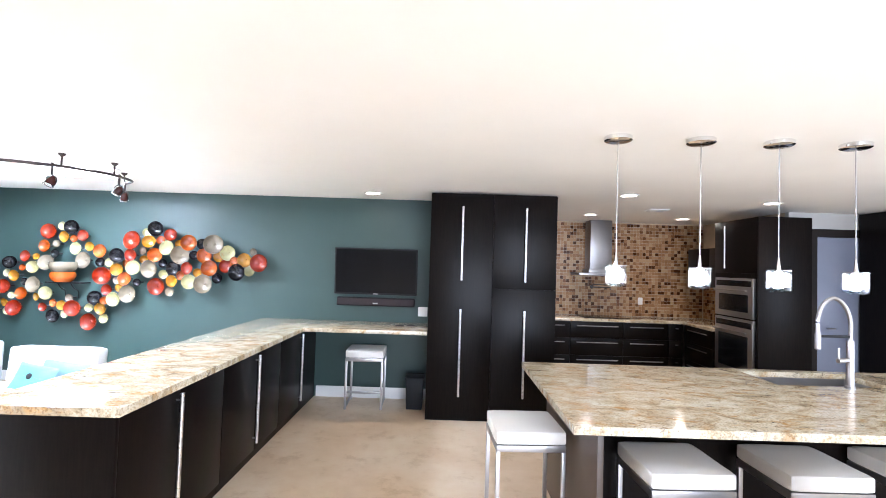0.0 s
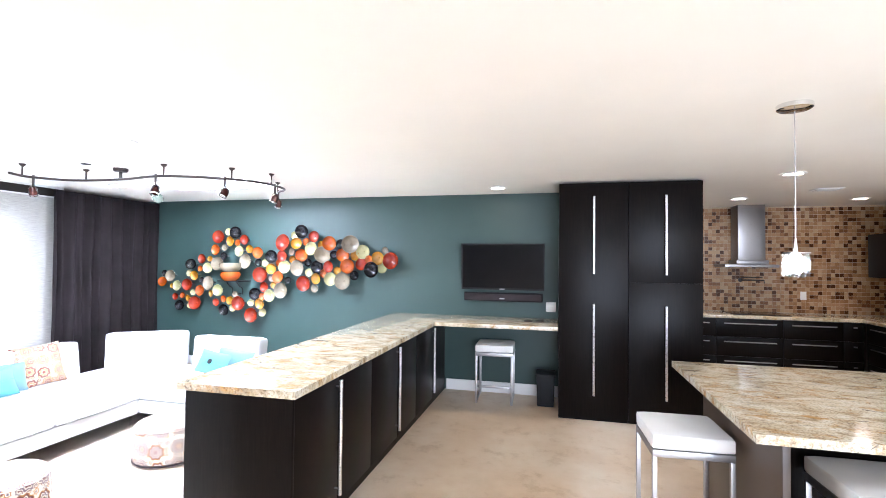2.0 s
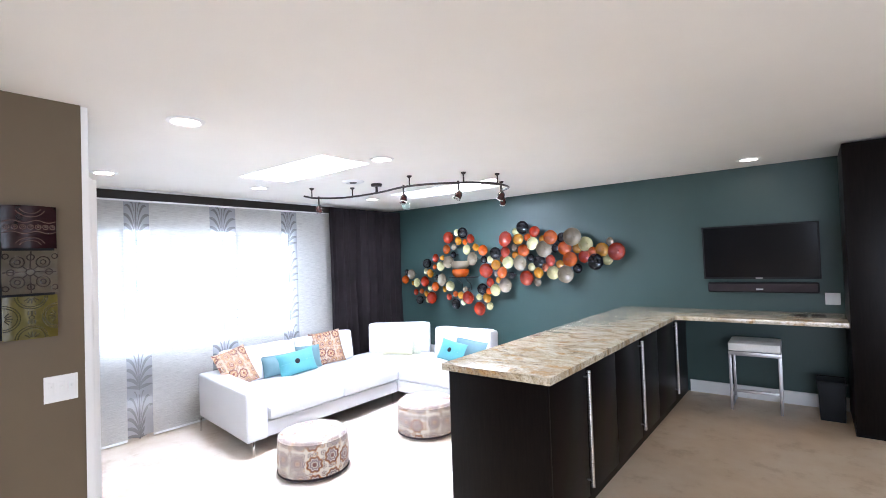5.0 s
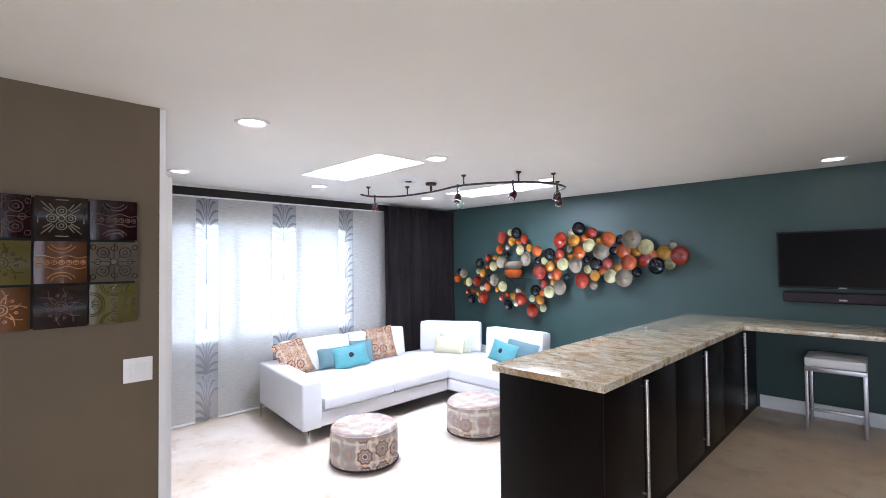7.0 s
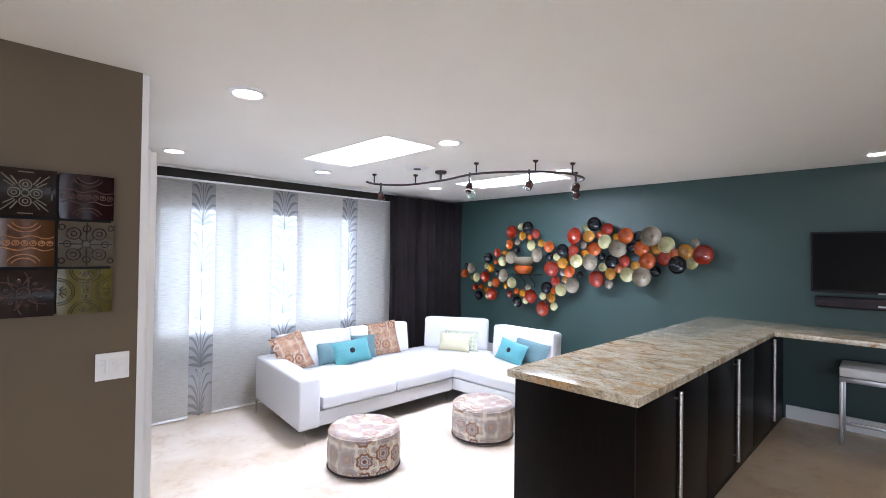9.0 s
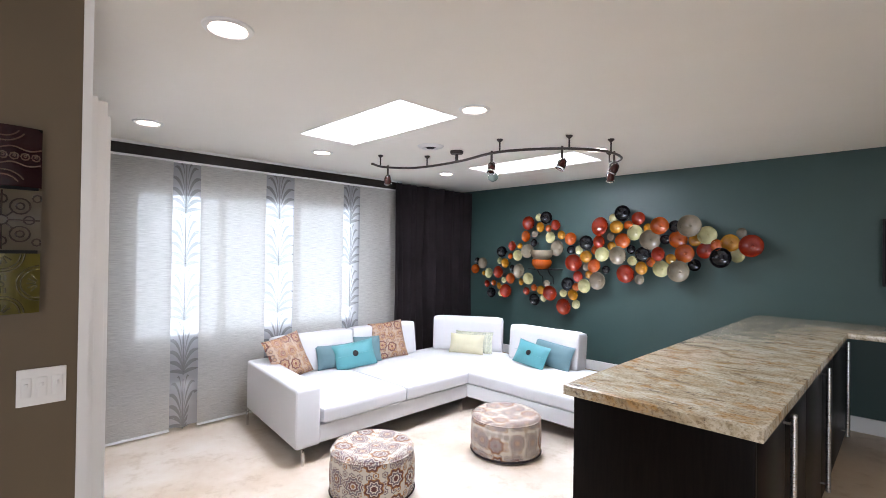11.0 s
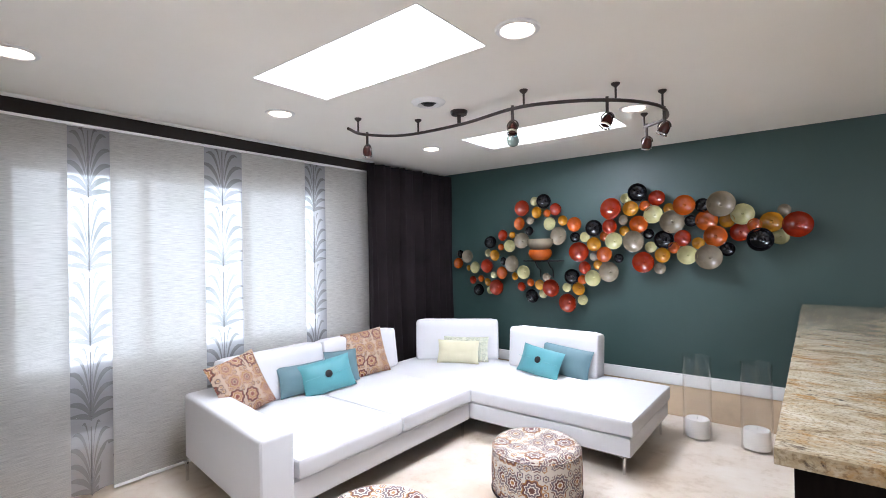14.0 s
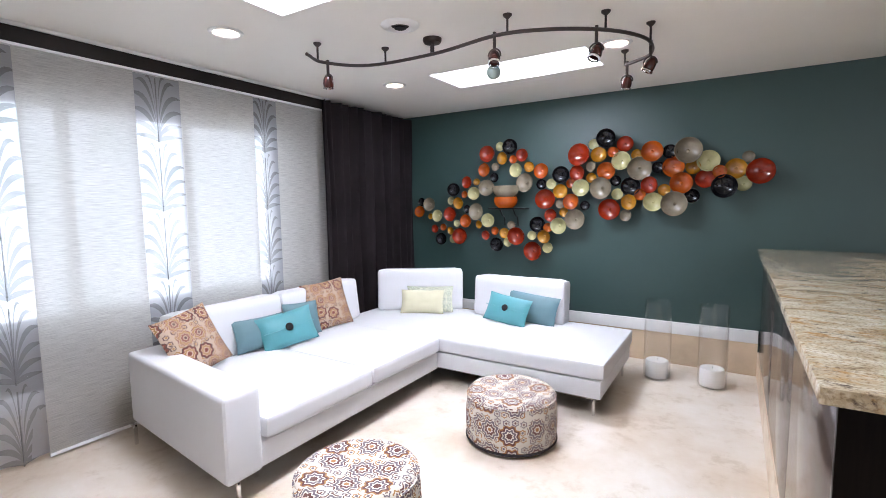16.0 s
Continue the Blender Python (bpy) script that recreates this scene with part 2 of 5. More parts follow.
POUF_PRINT = medallions("pouf_print", (0.54, 0.49, 0.42), ((0.10, 0.026, 0.022), (0.30, 0.13, 0.030), (0.12, 0.09, 0.11)), 6.6)
BLIND = sheer("woven_blind", (0.64, 0.63, 0.60), 0.085)
PALM_SHEER = sheer("sheer_blind", (0.70, 0.72, 0.76), 0.48)
PALM_INK = sheer("palm_print", (0.36, 0.36, 0.37), 0.46)
GLASS = clear_glass("clear_glass")
CRYSTAL = clear_glass("crystal", (0.86, 0.89, 0.90), 0.05)
LAMP_WARM = glowing("lamp_lens", (1.0, 0.84, 0.66), 30.0)
PENDANT_GLOW = glowing("pendant_bulb", (1.0, 0.93, 0.85), 44.0)
COPPER_GLASS = glossy_glass("copper_glass", (0.045, 0.012, 0.009))
HANDLE = metal("satin_nickel", (0.72, 0.71, 0.70), 0.30)
LACQUER = painted("lacquered_panel", (0.045, 0.030, 0.026), 0.10, 0.1, 40, 0.0)
WAX = painted("candle_wax", (0.80, 0.78, 0.74), 0.5, 0.02)
GARDEN = garden()
SKY_PANE = glowing("frosted_skylight", (0.93, 0.97, 1.0), 7.0)
BOWL_RED = glossy_glass("red_glass", (0.187, 0.014, 0.003))
BOWL_ORANGE = glossy_glass("orange_glass", (0.274, 0.050, 0.004))
BOWL_YELLOW = glossy_glass("amber_glass", (0.274, 0.119, 0.007))
BOWL_CREAM = glossy_glass("cream_glass", (0.302, 0.281, 0.137))
BOWL_TAUPE = glossy_glass("taupe_glass", (0.158, 0.130, 0.090))
BOWL_BLACK = glossy_glass("black_glass", (0.005, 0.005, 0.006))
BOWL_BLACK.node_tree.nodes["Principled BSDF"].inputs["Specular IOR Level"].default_value = 0.3

TEAL.node_tree.nodes["Principled BSDF"].inputs["Specular IOR Level"].default_value = 0.4
for m in (BLACK_GLOSS, BLACK_MATTE, DARK, CURTAIN):
    m.node_tree.nodes["Principled BSDF"].inputs["Specular IOR Level"].default_value = 0.18

# ---- building helpers ----
ORIGIN = {}


def thing(name, at=(0, 0, 0), label="", category="", group="", kind=""):
    ob = new(name)
    ob.location = at
    ob.empty_display_size = 0.1
    ORIGIN[ob] = Vector(at)
    return tagged(ob, label, category, group, kind)


def lay_cloth(me):
    """Cloth coordinates in metres: flat pieces by their plane, the side of a drum by its girth."""
    uv = me.uv_layers.new(name="cloth")
    hi = [max(abs(v.co[i]) for v in me.vertices) for i in range(3)]
    drum = abs(hi[0] - hi[1]) < 0.02
    for p in me.polygons:
        mid = p.center
        a0 = math.atan2(mid.y, mid.x)
        for li in p.loop_indices:
            q = me.vertices[me.loops[li].vertex_index].co
            if not drum:
                uv.data[li].uv = (q.x + (0.31 if mid.y > 0 else 0), q.z)
            elif abs(p.normal.z) > 0.75:
                uv.data[li].uv = (q.x + 2.0, q.y)
            else:
                a = math.atan2(q.y, q.x)
                a += 2 * math.pi * round((a0 - a) / (2 * math.pi))
                uv.data[li].uv = (a * 0.30, q.z)


def mesh_of(name, bm, mat, smooth=True):
    me = bpy.data.meshes.new(name)
    bmesh.ops.recalc_face_normals(bm, faces=bm.faces)
    bm.to_mesh(me)
    bm.free()
    me.materials.append(mat)
    if mat in (RUST_PRINT, POUF_PRINT, SAGE_PRINT):
        lay_cloth(me)
    if smooth:
        me.shade_smooth()
        me.set_sharp_from_angle(angle=radians(38))
    return me


def part(name, bm, mat, parent, label=""):
    """One mesh under a thing or a part; the bmesh is in world metres, or local ones for a thing at the origin."""
    org = ORIGIN.get(parent, Vector())
    bm.transform(Matrix.Translation(-org))
    ob = new(name, mesh_of(name, bm, mat))
    ob.parent = parent
    ORIGIN[ob] = org
    return tagged(ob, label)


def solo(name, bm, mat, label="", category="", group="", kind=""):
    """A thing that is one mesh, with its origin at the middle of its base."""
    lo = Vector([min(v.co[i] for v in bm.verts) for i in range(3)])
    hi = Vector([max(v.co[i] for v in bm.verts) for i in range(3)])
    at = Vector(((lo.x + hi.x) / 2, (lo.y + hi.y) / 2, lo.z))
    bm.transform(Matrix.Translation(-at))
    ob = new(name, mesh_of(name, bm, mat))
    ob.location = at
    ORIGIN[ob] = at
    return tagged(ob, label, category, group, kind)


def box(x0, x1, y0, y1, z0, z1, bevel=0.0, seg=2, bm=None):
    b = bmesh.new()
    r = bmesh.ops.create_cube(b, size=1)
    for v in r["verts"]:
        v.co = Vector(((x0 + x1) / 2 + v.co.x * (x1 - x0), (y0 + y1) / 2 + v.co.y * (y1 - y0), (z0 + z1) / 2 + v.co.z * (z1 - z0)))
    if bevel:
        bmesh.ops.bevel(b, geom=b.edges[:], offset=bevel, segments=seg, profile=0.6, affect="EDGES")
    return join(bm, b)


def join(bm, b):
    if bm is None:
        return b
    me = bpy.data.meshes.new("join")
    b.to_mesh(me)
    b.free()
    bm.from_mesh(me)
    bpy.data.meshes.remove(me)
    return bm


def boxes(*sizes, bevel=0.0):
    bm = None
    for s in sizes:
        bm = box(*s, bevel=bevel, bm=bm)
    return bm


def lathe(profile, at=(0, 0, 0), n=32, axis="Z", bm=None):
    """Turns (radius, height) pairs about an axis."""
    b = bmesh.new()
    rings = []
    for r, h in profile:
        if r < 1e-5:
            rings.append([b.verts.new((0, 0, h))])
        else:
            rings.append([b.verts.new((r * math.cos(2 * math.pi * i / n), r * math.sin(2 * math.pi * i / n), h)) for i in range(n)])
    for p, q in zip(rings, rings[1:]):
        for i in range(n):
            j = (i + 1) % n
            if len(p) == 1 and len(q) == 1:
                continue
            if len(p) == 1:
                b.faces.new((p[0], q[i], q[j]))
            elif len(q) == 1:
                b.faces.new((p[i], p[j], q[0]))
            else:
                b.faces.new((p[i], p[j], q[j], q[i]))
    turn = {"Z": Matrix(), "-Y": Matrix.Rotation(radians(90), 4, "X"), "X": Matrix.Rotation(radians(90), 4, "Y"), "Y": Matrix.Rotation(radians(-90), 4, "X")}[axis]
    b.transform(Matrix.Translation(at) @ turn)
    return join(bm, b)


def tube(points, r, n=8, bm=None, closed=False):
    """A round bar through the points."""
    b = bmesh.new()
    pts = [Vector(p) for p in points]
    rings = []
    for i, p in enumerate(pts):
        a, c = pts[max(i - 1, 0)], pts[min(i + 1, len(pts) - 1)]
        if closed:
            a, c = pts[i - 1], pts[(i + 1) % len(pts)]
        d = (c - a).normalized()
        u = d.cross(Vector((0, 0, 1)))
        u = (u if u.length > 0.05 else d.cross(Vector((1, 0, 0)))).normalized()
        w = d.cross(u)
        rings.append([b.verts.new(p + r * (math.cos(2 * math.pi * k / n) * u + math.sin(2 * math.pi * k / n) * w)) for k in range(n)])
    pairs = list(zip(rings, rings[1:])) + ([(rings[-1], rings[0])] if closed else [])
    for p, q in pairs:
        for k in range(n):
            b.faces.new((p[k], p[(k + 1) % n], q[(k + 1) % n], q[k]))
    if not closed:
        b.faces.new(rings[0][::-1])
        b.faces.new(rings[-1])
    return join(bm, b)


def smooth_path(points, steps=8):
    """Catmull-Rom through the points."""
    p = [Vector(q) for q in points]
    p = [2 * p[0] - p[1]] + p + [2 * p[-1] - p[-2]]
    out = []
    for i in range(1, len(p) - 2):
        for k in range(steps):
            t = k / steps
            a, b, c, d = p[i - 1:i + 3]
            out.append(0.5 * (2 * b + (c - a) * t + (2 * a - 5 * b + 4 * c - d) * t * t + (3 * b - a - 3 * c + d) * t ** 3))
    return out + [p[-2]]


def pillow(w, h, d, n=14, pinch=0.10):
    """A stuffed cushion in the xz plane, base at z 0, with drawn-out corners."""
    b = bmesh.new()
    sides = []
    for s in (1, -1):
        grid = []
        for i in range(n + 1):
            row = []
            for j in range(n + 1):
                u, v = 2 * i / n - 1, 2 * j / n - 1
                pu, pv = 1 - pinch * (1 - v * v) * u * u * 0 - pinch * (1 - abs(v) ** 2), 1 - pinch * (1 - abs(u) ** 2)
                thick = max(0.0, (1 - abs(u) ** 2.6) * (1 - abs(v) ** 2.6)) ** 0.55
                wob = 0.006 * noise.noise(Vector((u * 2.3 + w * 9, v * 2.3, s)))
                row.append(b.verts.new((u * w / 2 * (1 - pinch * 0.6 * (1 - v * v)), s * d / 2 * thick + wob * thick, h / 2 + v * h / 2 * (1 - pinch * 0.6 * (1 - u * u)))))
            grid.append(row)
        sides.append(grid)
    for grid in sides:
        for i in range(n):
            for j in range(n):
                b.faces.new((grid[i][j], grid[i + 1][j], grid[i + 1][j + 1], grid[i][j + 1]))
    bmesh.ops.remove_doubles(b, verts=b.verts, dist=0.0015)
    return b


def slab_cushion(x0, x1, y0, y1, z0, z1, r=0.035, crown=0.015, n=10):
    """A rounded upholstered block whose top swells a little."""
    b = box(x0, x1, y0, y1, z0, z1)
    bmesh.ops.subdivide_edges(b, edges=b.edges[:], cuts=n, use_grid_fill=True)
    cx, cy, cz = (x0 + x1) / 2, (y0 + y1) / 2, (z0 + z1) / 2
    hx, hy, hz = (x1 - x0) / 2, (y1 - y0) / 2, (z1 - z0) / 2
    r = min(r, hx, hy, hz)
    for v in b.verts:
        p = Vector((v.co.x - cx, v.co.y - cy, v.co.z - cz))
        q = Vector([max(-h + r, min(h - r, c)) for c, h in zip(p, (hx, hy, hz))])
        d = p - q
        if d.length > 1e-6:
            p = q + d.normalized() * r
        u, w = p.x / hx, p.y / hy
        if p.z > 0:
            p.z += crown * max(0, 1 - u ** 4) * max(0, 1 - w ** 4) + 0.003 * noise.noise(Vector((v.co.x * 5, v.co.y * 5, 2)))
        v.co = p + Vector((cx, cy, cz))
    return b


def wall_with_holes(axis, a, b, lo, hi, z0, z1, holes):
    """A wall from a to b thick along axis, lo to hi along the other, with (lo, hi, z0, z1) openings, side by side."""
    bm = None
    def add(l, h, p, q):
        nonlocal bm
        if h - l > 1e-4 and q - p > 1e-4:
            bm = box(a, b, l, h, p, q, bm=bm) if axis == "x" else box(l, h, a, b, p, q, bm=bm)
    at = lo
    for l, h, p, q in sorted(holes):
        add(at, l, z0, z1)
        add(l, h, z0, p)
        add(l, h, q, z1)
        at = h
    add(at, hi, z0, z1)
    return bm


# ---- large structure ----
LOW, TOP = -0.22, 2.44
XW, YT, YK = -6.0, 5.47, 7.40     # window wall, teal wall, kitchen's back wall
XB, YB = -3.13, 0.345             # end of the taupe wall

solo("floor", box(-2.0, 6.5, YB, YK + 0.1, -0.3, 0.0), FLOOR, "beige stained concrete floor with cloudy mottling", "floor", kind="structure")
solo("floor_entry", box(XB - 0.12, 6.5, -4.1, YB, -0.3, 0.0), FLOOR, "beige stained concrete floor behind the counter", "floor", kind="structure")
solo("floor_lounge", box(XW - 0.1, -2.0, YB, YT + 0.1, LOW - 0.1, LOW), PALE_FLOOR, "sunken pale beige stained concrete lounge floor", "floor", kind="structure")

SKY_A, SKY_B = (-4.47, -3.205, 1.905, 2.433), (-4.47, -3.15, 3.94, 4.485)
ceil = boxes((XW - 0.1, -4.47, -4.1, YK + 0.1, TOP, TOP + 0.1), (-3.15, 6.5, -4.1, YK + 0.1, TOP, TOP + 0.1), (-4.47, -3.15, -4.1, 1.905, TOP, TOP + 0.1),
             (-4.47, -3.15, 2.433, 3.94, TOP, TOP + 0.1), (-4.47, -3.15, 4.485, YK + 0.1, TOP, TOP + 0.1), (-3.205, -3.15, 1.905, 2.433, TOP, TOP + 0.1))
solo("ceiling", ceil, CEILING, "smooth white painted ceiling with two skylights", "ceiling", kind="structure")
for n, (x0, x1, y0, y1) in enumerate((SKY_A, SKY_B)):
    s = thing("skylight", (x0, y0, TOP), "white skylight with a frosted bright pane", "skylight", "skylights", "structure")
    part("liner", boxes((x0 + 0.001, x0 + 0.006, y0 + 0.001, y1 - 0.001, TOP - 0.002, 2.453), (x1 - 0.006, x1 - 0.001, y0 + 0.001, y1 - 0.001, TOP - 0.002, 2.453),
                        (x0 + 0.007, x1 - 0.007, y0 + 0.001, y0 + 0.006, TOP - 0.002, 2.453), (x0 + 0.007, x1 - 0.007, y1 - 0.006, y1 - 0.001, TOP - 0.002, 2.453)), WHITE, s)
    part("pane", box(x0 + 0.001, x1 - 0.001, y0 + 0.001, y1 - 0.001, 2.458, 2.466), SKY_PANE, s, "frosted skylight pane")

WIN = (1.07, 3.56, 0.60, 2.07)
solo("wall_window", wall_with_holes("x", XW - 0.14, XW, YB, YT + 0.1, LOW, TOP, [WIN]), BROWN, "taupe wall around the wide lounge window", "wall", kind="structure")
solo("wall_teal", box(XW, 1.46, YT, YT + 0.1, LOW, TOP), TEAL, "teal painted feature wall", "wall", kind="structure")
solo("wall_taupe", box(XB - 0.12, XB, -4.1, YB - 0.012, LOW, TOP), BROWN, "taupe painted wall beside the lounge steps", "wall", kind="structure")
solo("wall_lounge_south", box(XW, XB - 0.12, YB - 0.12, YB, LOW, TOP), DARK, "dark wall at the end of the lounge", "wall", kind="structure")
solo("wall_kitchen_west", box(1.36, 1.46, YT + 0.1, YK, 0, TOP), GREYWALL, "plain side wall of the kitchen alcove", "wall", kind="structure")
solo("wall_kitchen_back", box(1.36, 6.5, YK, YK + 0.1, 0, TOP), GREYWALL, "kitchen back wall behind the mosaic", "wall", kind="structure")
solo("wall_east", wall_with_holes("x", 6.5, 6.6, -4.1, YK, 0, TOP, [(-0.2, 2.2, 0.75, 2.25)]), GREYWALL, "plain east wall with a window", "wall", kind="structure")
solo("wall_south", wall_with_holes("y", -4.1, -4.0, XB, 6.5, 0, TOP, [(0.0, 4.0, 0.2, 2.4)]), GREYWALL, "plain south wall with a patio window", "wall", kind="structure")

# garden beyond the window
solo("backdrop_garden", box(-9.6, -9.5, -5, 11, -3, 6), GARDEN, "bright garden with pale leaves beyond the window", "backdrop", kind="structure")
solo("ground", box(-60, XW - 0.14, -60, 60, -0.5, -0.4), STONE, "sunlit pale gravel outside", "ground", kind="structure")

w = thing("window_1", (XW - 0.07, 2.3, 0.6), "wide lounge window in a white frame", "window", kind="structure")
y0, y1, z0, z1 = WIN
part("window_frame", boxes((XW - 0.12, XW - 0.02, y0, y1, z0, z0 + 0.05), (XW - 0.12, XW - 0.02, y0, y1, z1 - 0.05, z1), (XW - 0.12, XW - 0.02, y0, y0 + 0.05, z0 + 0.05, z1 - 0.05),
                            (XW - 0.12, XW - 0.02, y1 - 0.05, y1, z0 + 0.05, z1 - 0.05)), WHITE, w)
for y in (1.90, 2.73):
    part("mullion", box(XW - 0.11, XW - 0.03, y - 0.03, y + 0.03, z0 + 0.05, z1 - 0.05), WHITE, w)
for a, b in ((y0 + 0.05, 1.87), (1.93, 2.70), (2.76, y1 - 0.05)):
    p = part("pane", box(XW - 0.075, XW - 0.07, a, b, z0 + 0.05, z1 - 0.05), GLASS, w)
    p.visible_shadow = False

# skirting: white trim, with a stone plinth below it in the lounge
solo("baseboard_teal", box(-1.33, 0.03, YT - 0.015, YT, 0, 0.13, 0.003), WHITE, "white baseboard along the teal wall", "baseboard", kind="structure")
solo("trim_lounge", box(-5.95, -2.0, YT - 0.02, YT, 0.08, 0.195, 0.003), WHITE, "white trim band low on the teal wall", "trim", kind="structure")
solo("plinth_lounge", box(-5.95, -2.0, YT - 0.012, YT, LOW, 0.08), STONE, "beige stone plinth below the white trim", "plinth", kind="structure")
solo("trim_window", boxes((XW, XW + 0.02, YB, YT - 0.02, 0.08, 0.195)), WHITE, "white trim band below the window", "trim", kind="structure")
solo("plinth_window", box(XW, XW + 0.012, YB, YT - 0.012, LOW, 0.08), STONE, "beige stone plinth below the window", "plinth", kind="structure")

# white door set into the end wall of the lounge, seen edge on
d = thing("door_1", (-3.6, YB + 0.05, LOW), "glossy white sliding door in a stepped frame", "door", kind="structure")
part("corner_bead", box(XB - 0.12, XB + 0.001, YB - 0.0115, YB + 0.018, LOW, TOP - 0.005), WHITE, d)
part("jamb", box(XB - 0.12, XB - 0.062, YB + 0.0185, YB + 0.045, LOW, 2.08, 0.003), WHITE, d)
part("door_frame", box(XB - 0.24, XB - 0.122, YB + 0.001, YB + 0.085, LOW, 2.08, 0.003), WHITE, d)
part("door_leaf", box(-4.9, XB - 0.27, YB + 0.001, YB + 0.122, LOW + 0.01, 2.06, 0.004), WHITE, d)

# ---- lounge: blinds and curtain ----
XP = -5.86
rail = thing("curtain_rail", (XP, 2.2, 2.28), "dark ceiling track with white panel rails", "curtain rail")
part("valance", box(XP - 0.02, XP + 0.05, YB + 0.02, 4.1, 2.323, 2.415), DARK, rail)
part("upper_rail", box(XP - 0.03, XP + 0.065, YB + 0.02, 4.1, 2.415, 2.438), WHITE, rail, "white upper rail")
part("lower_rail", boxes((XP + 0.0, XP + 0.022, 0.4, 4.1, 2.306, 2.322), (XP + 0.03, XP + 0.048, 0.4, 4.1, 2.306, 2.322)), WHITE, rail, "white panel rail")


def wavy_panel(y0, y1, x, z0, z1):
    b = bmesh.new()
    g = [[b.verts.new((x + 0.004 * math.sin(9 * (y0 + (y1 - y0) * i / 10)) * (1 - j / 12), y0 + (y1 - y0) * i / 10, z0 + (z1 - z0) * j / 12)) for j in range(13)] for i in range(11)]
    for i in range(10):
        for j in range(12):
            b.faces.new((g[i][j], g[i + 1][j], g[i + 1][j + 1], g[i][j + 1]))
    return b


def frond(b, x, cy, cz, side, length, rise, width):
    """One arching palm leaf of the print, as a curved strip."""
    last = None
    for k in range(9):
        t = k / 8
        y = cy + side * length * t ** 1.5
        z = cz + rise * (t * 1.75 - 1.0 * t * t)
        h = width * math.sin(math.pi * min(1, 0.12 + 0.88 * t)) + 0.002
        q = (b.verts.new((x, y, z - h)), b.verts.new((x, y, z + h)))
        if last:
            b.faces.new((last[0], q[0], q[1], last[1]))
        last = q


for y0, y1 in ((0.765, 1.36), (1.60, 2.25), (2.57, 3.21), (3.45, 4.10)):
    p = thing("panel_blind", (XP + 0.039, y0, LOW + 0.02), "pale grey woven fabric panel blind", "blind", "panel blinds")
    part("cloth", wavy_panel(y0, y1, XP + 0.039, LOW + 0.04, 2.306), BLIND, p)
    part("weight_bar", box(XP + 0.032, XP + 0.046, y0, y1, LOW + 0.02, LOW + 0.04), WHITE, p, "white weight bar")
for y0, y1 in ((1.33, 1.63), (2.22, 2.60), (3.18, 3.48)):
    p = thing("palm_blind", (XP + 0.011, y0, LOW + 0.02), "sheer panel blind printed with grey palm fronds", "blind", "palm blinds")
    part("cloth", wavy_panel(y0, y1, XP + 0.011, LOW + 0.04, 2.306), PALM_SHEER, p)
    b = bmesh.new()
    c = (y0 + y1) / 2
    for k, z in enumerate((-0.20, 0.31, 0.82, 1.33, 1.84)):
        for side in (1, -1):
            for l, r, wd in ((0.150, 0.05, 0.017), (0.158, 0.16, 0.021), (0.158, 0.29, 0.024), (0.150, 0.43, 0.025), (0.112, 0.56, 0.025), (0.055, 0.64, 0.020)):
                frond(b, XP + 0.0145, c, z, side, l * (y1 - y0) / 0.32, min(r, (2.27 - z) * 1.4), wd)
        tube([(XP + 0.0145, c, z - 0.01), (XP + 0.0145, c, min(z + 0.46, 2.29))], 0.004, 6, bm=b)
    part("print", b, PALM_INK, p, "grey palm frond print")

b = bmesh.new()
cols = []
for i in range(221):
    s = i / 220
    y = 3.93 + (5.44 - 3.93) * s
    row = []
    for j in range(13):
        z = LOW + 0.02 + (2.40 - LOW - 0.02) * j / 12
        amp = 0.040 + 0.030 * (1 - j / 12)
        x = -5.74 + amp * math.sin(2 * math.pi * 13 * s + 1.6 * math.sin(7 * s) + 0.9 * math.sin(17 * s + 1) + 0.45 * math.sin(j * 0.6 + 13 * s)) * (0.75 + 0.35 * math.sin(23 * s)) + 0.012 * math.sin(31 * s + j * 0.2)
        row.append(b.verts.new((x, y + 0.012 * math.sin(40 * s + j * 0.15), z)))
    cols.append(row)
for p, q in zip(cols, cols[1:]):
    for j in range(12):
        b.faces.new((p[j], q[j], q[j + 1], p[j + 1]))
bmesh.ops.solidify(b, geom=b.faces[:], thickness=0.003)
solo("curtain", b, CURTAIN, "dark aubergine pleated floor-length curtain hanging in the corner", "curtain")

# ---- sectional sofa ----
sofa = thing("sectional_sofa", (-4.6, 3.4, LOW), "white upholstered L-shaped sectional sofa on chrome legs", "sofa")
SZ = LOW + 0.15
part("main_base", box(-5.62, -4.36, 2.02, 3.86, SZ, 0.075, 0.02), SOFA, sofa)
part("chaise_base", box(-5.66, -2.985, 3.875, 4.97, SZ, 0.07, 0.02), SOFA, sofa)
arm = box(-5.62, -4.345, 1.85, 2.07, SZ - 0.004, 0.40, 0.03, 3)
for vert in arm.verts:
    vert.co.y -= 0.11 * (vert.co.x + 4.345)
part("armrest", arm, SOFA, sofa)
# near-black sheets added under both bases to darken the shade beneath the sofa
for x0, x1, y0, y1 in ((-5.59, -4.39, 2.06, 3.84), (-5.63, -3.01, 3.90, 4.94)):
    part("underside_shade", box(x0, x1, y0, y1, SZ - 0.008, SZ + 0.004), CURTAIN, sofa, "dark sheet added to deepen the shade under the sofa")
part("seat_cushion", slab_cushion(-5.48, -4.33, 2.085, 2.98, 0.078, 0.215), SOFA, sofa)
part("seat_cushion", slab_cushion(-5.48, -4.33, 2.985, 3.86, 0.078, 0.215), SOFA, sofa)
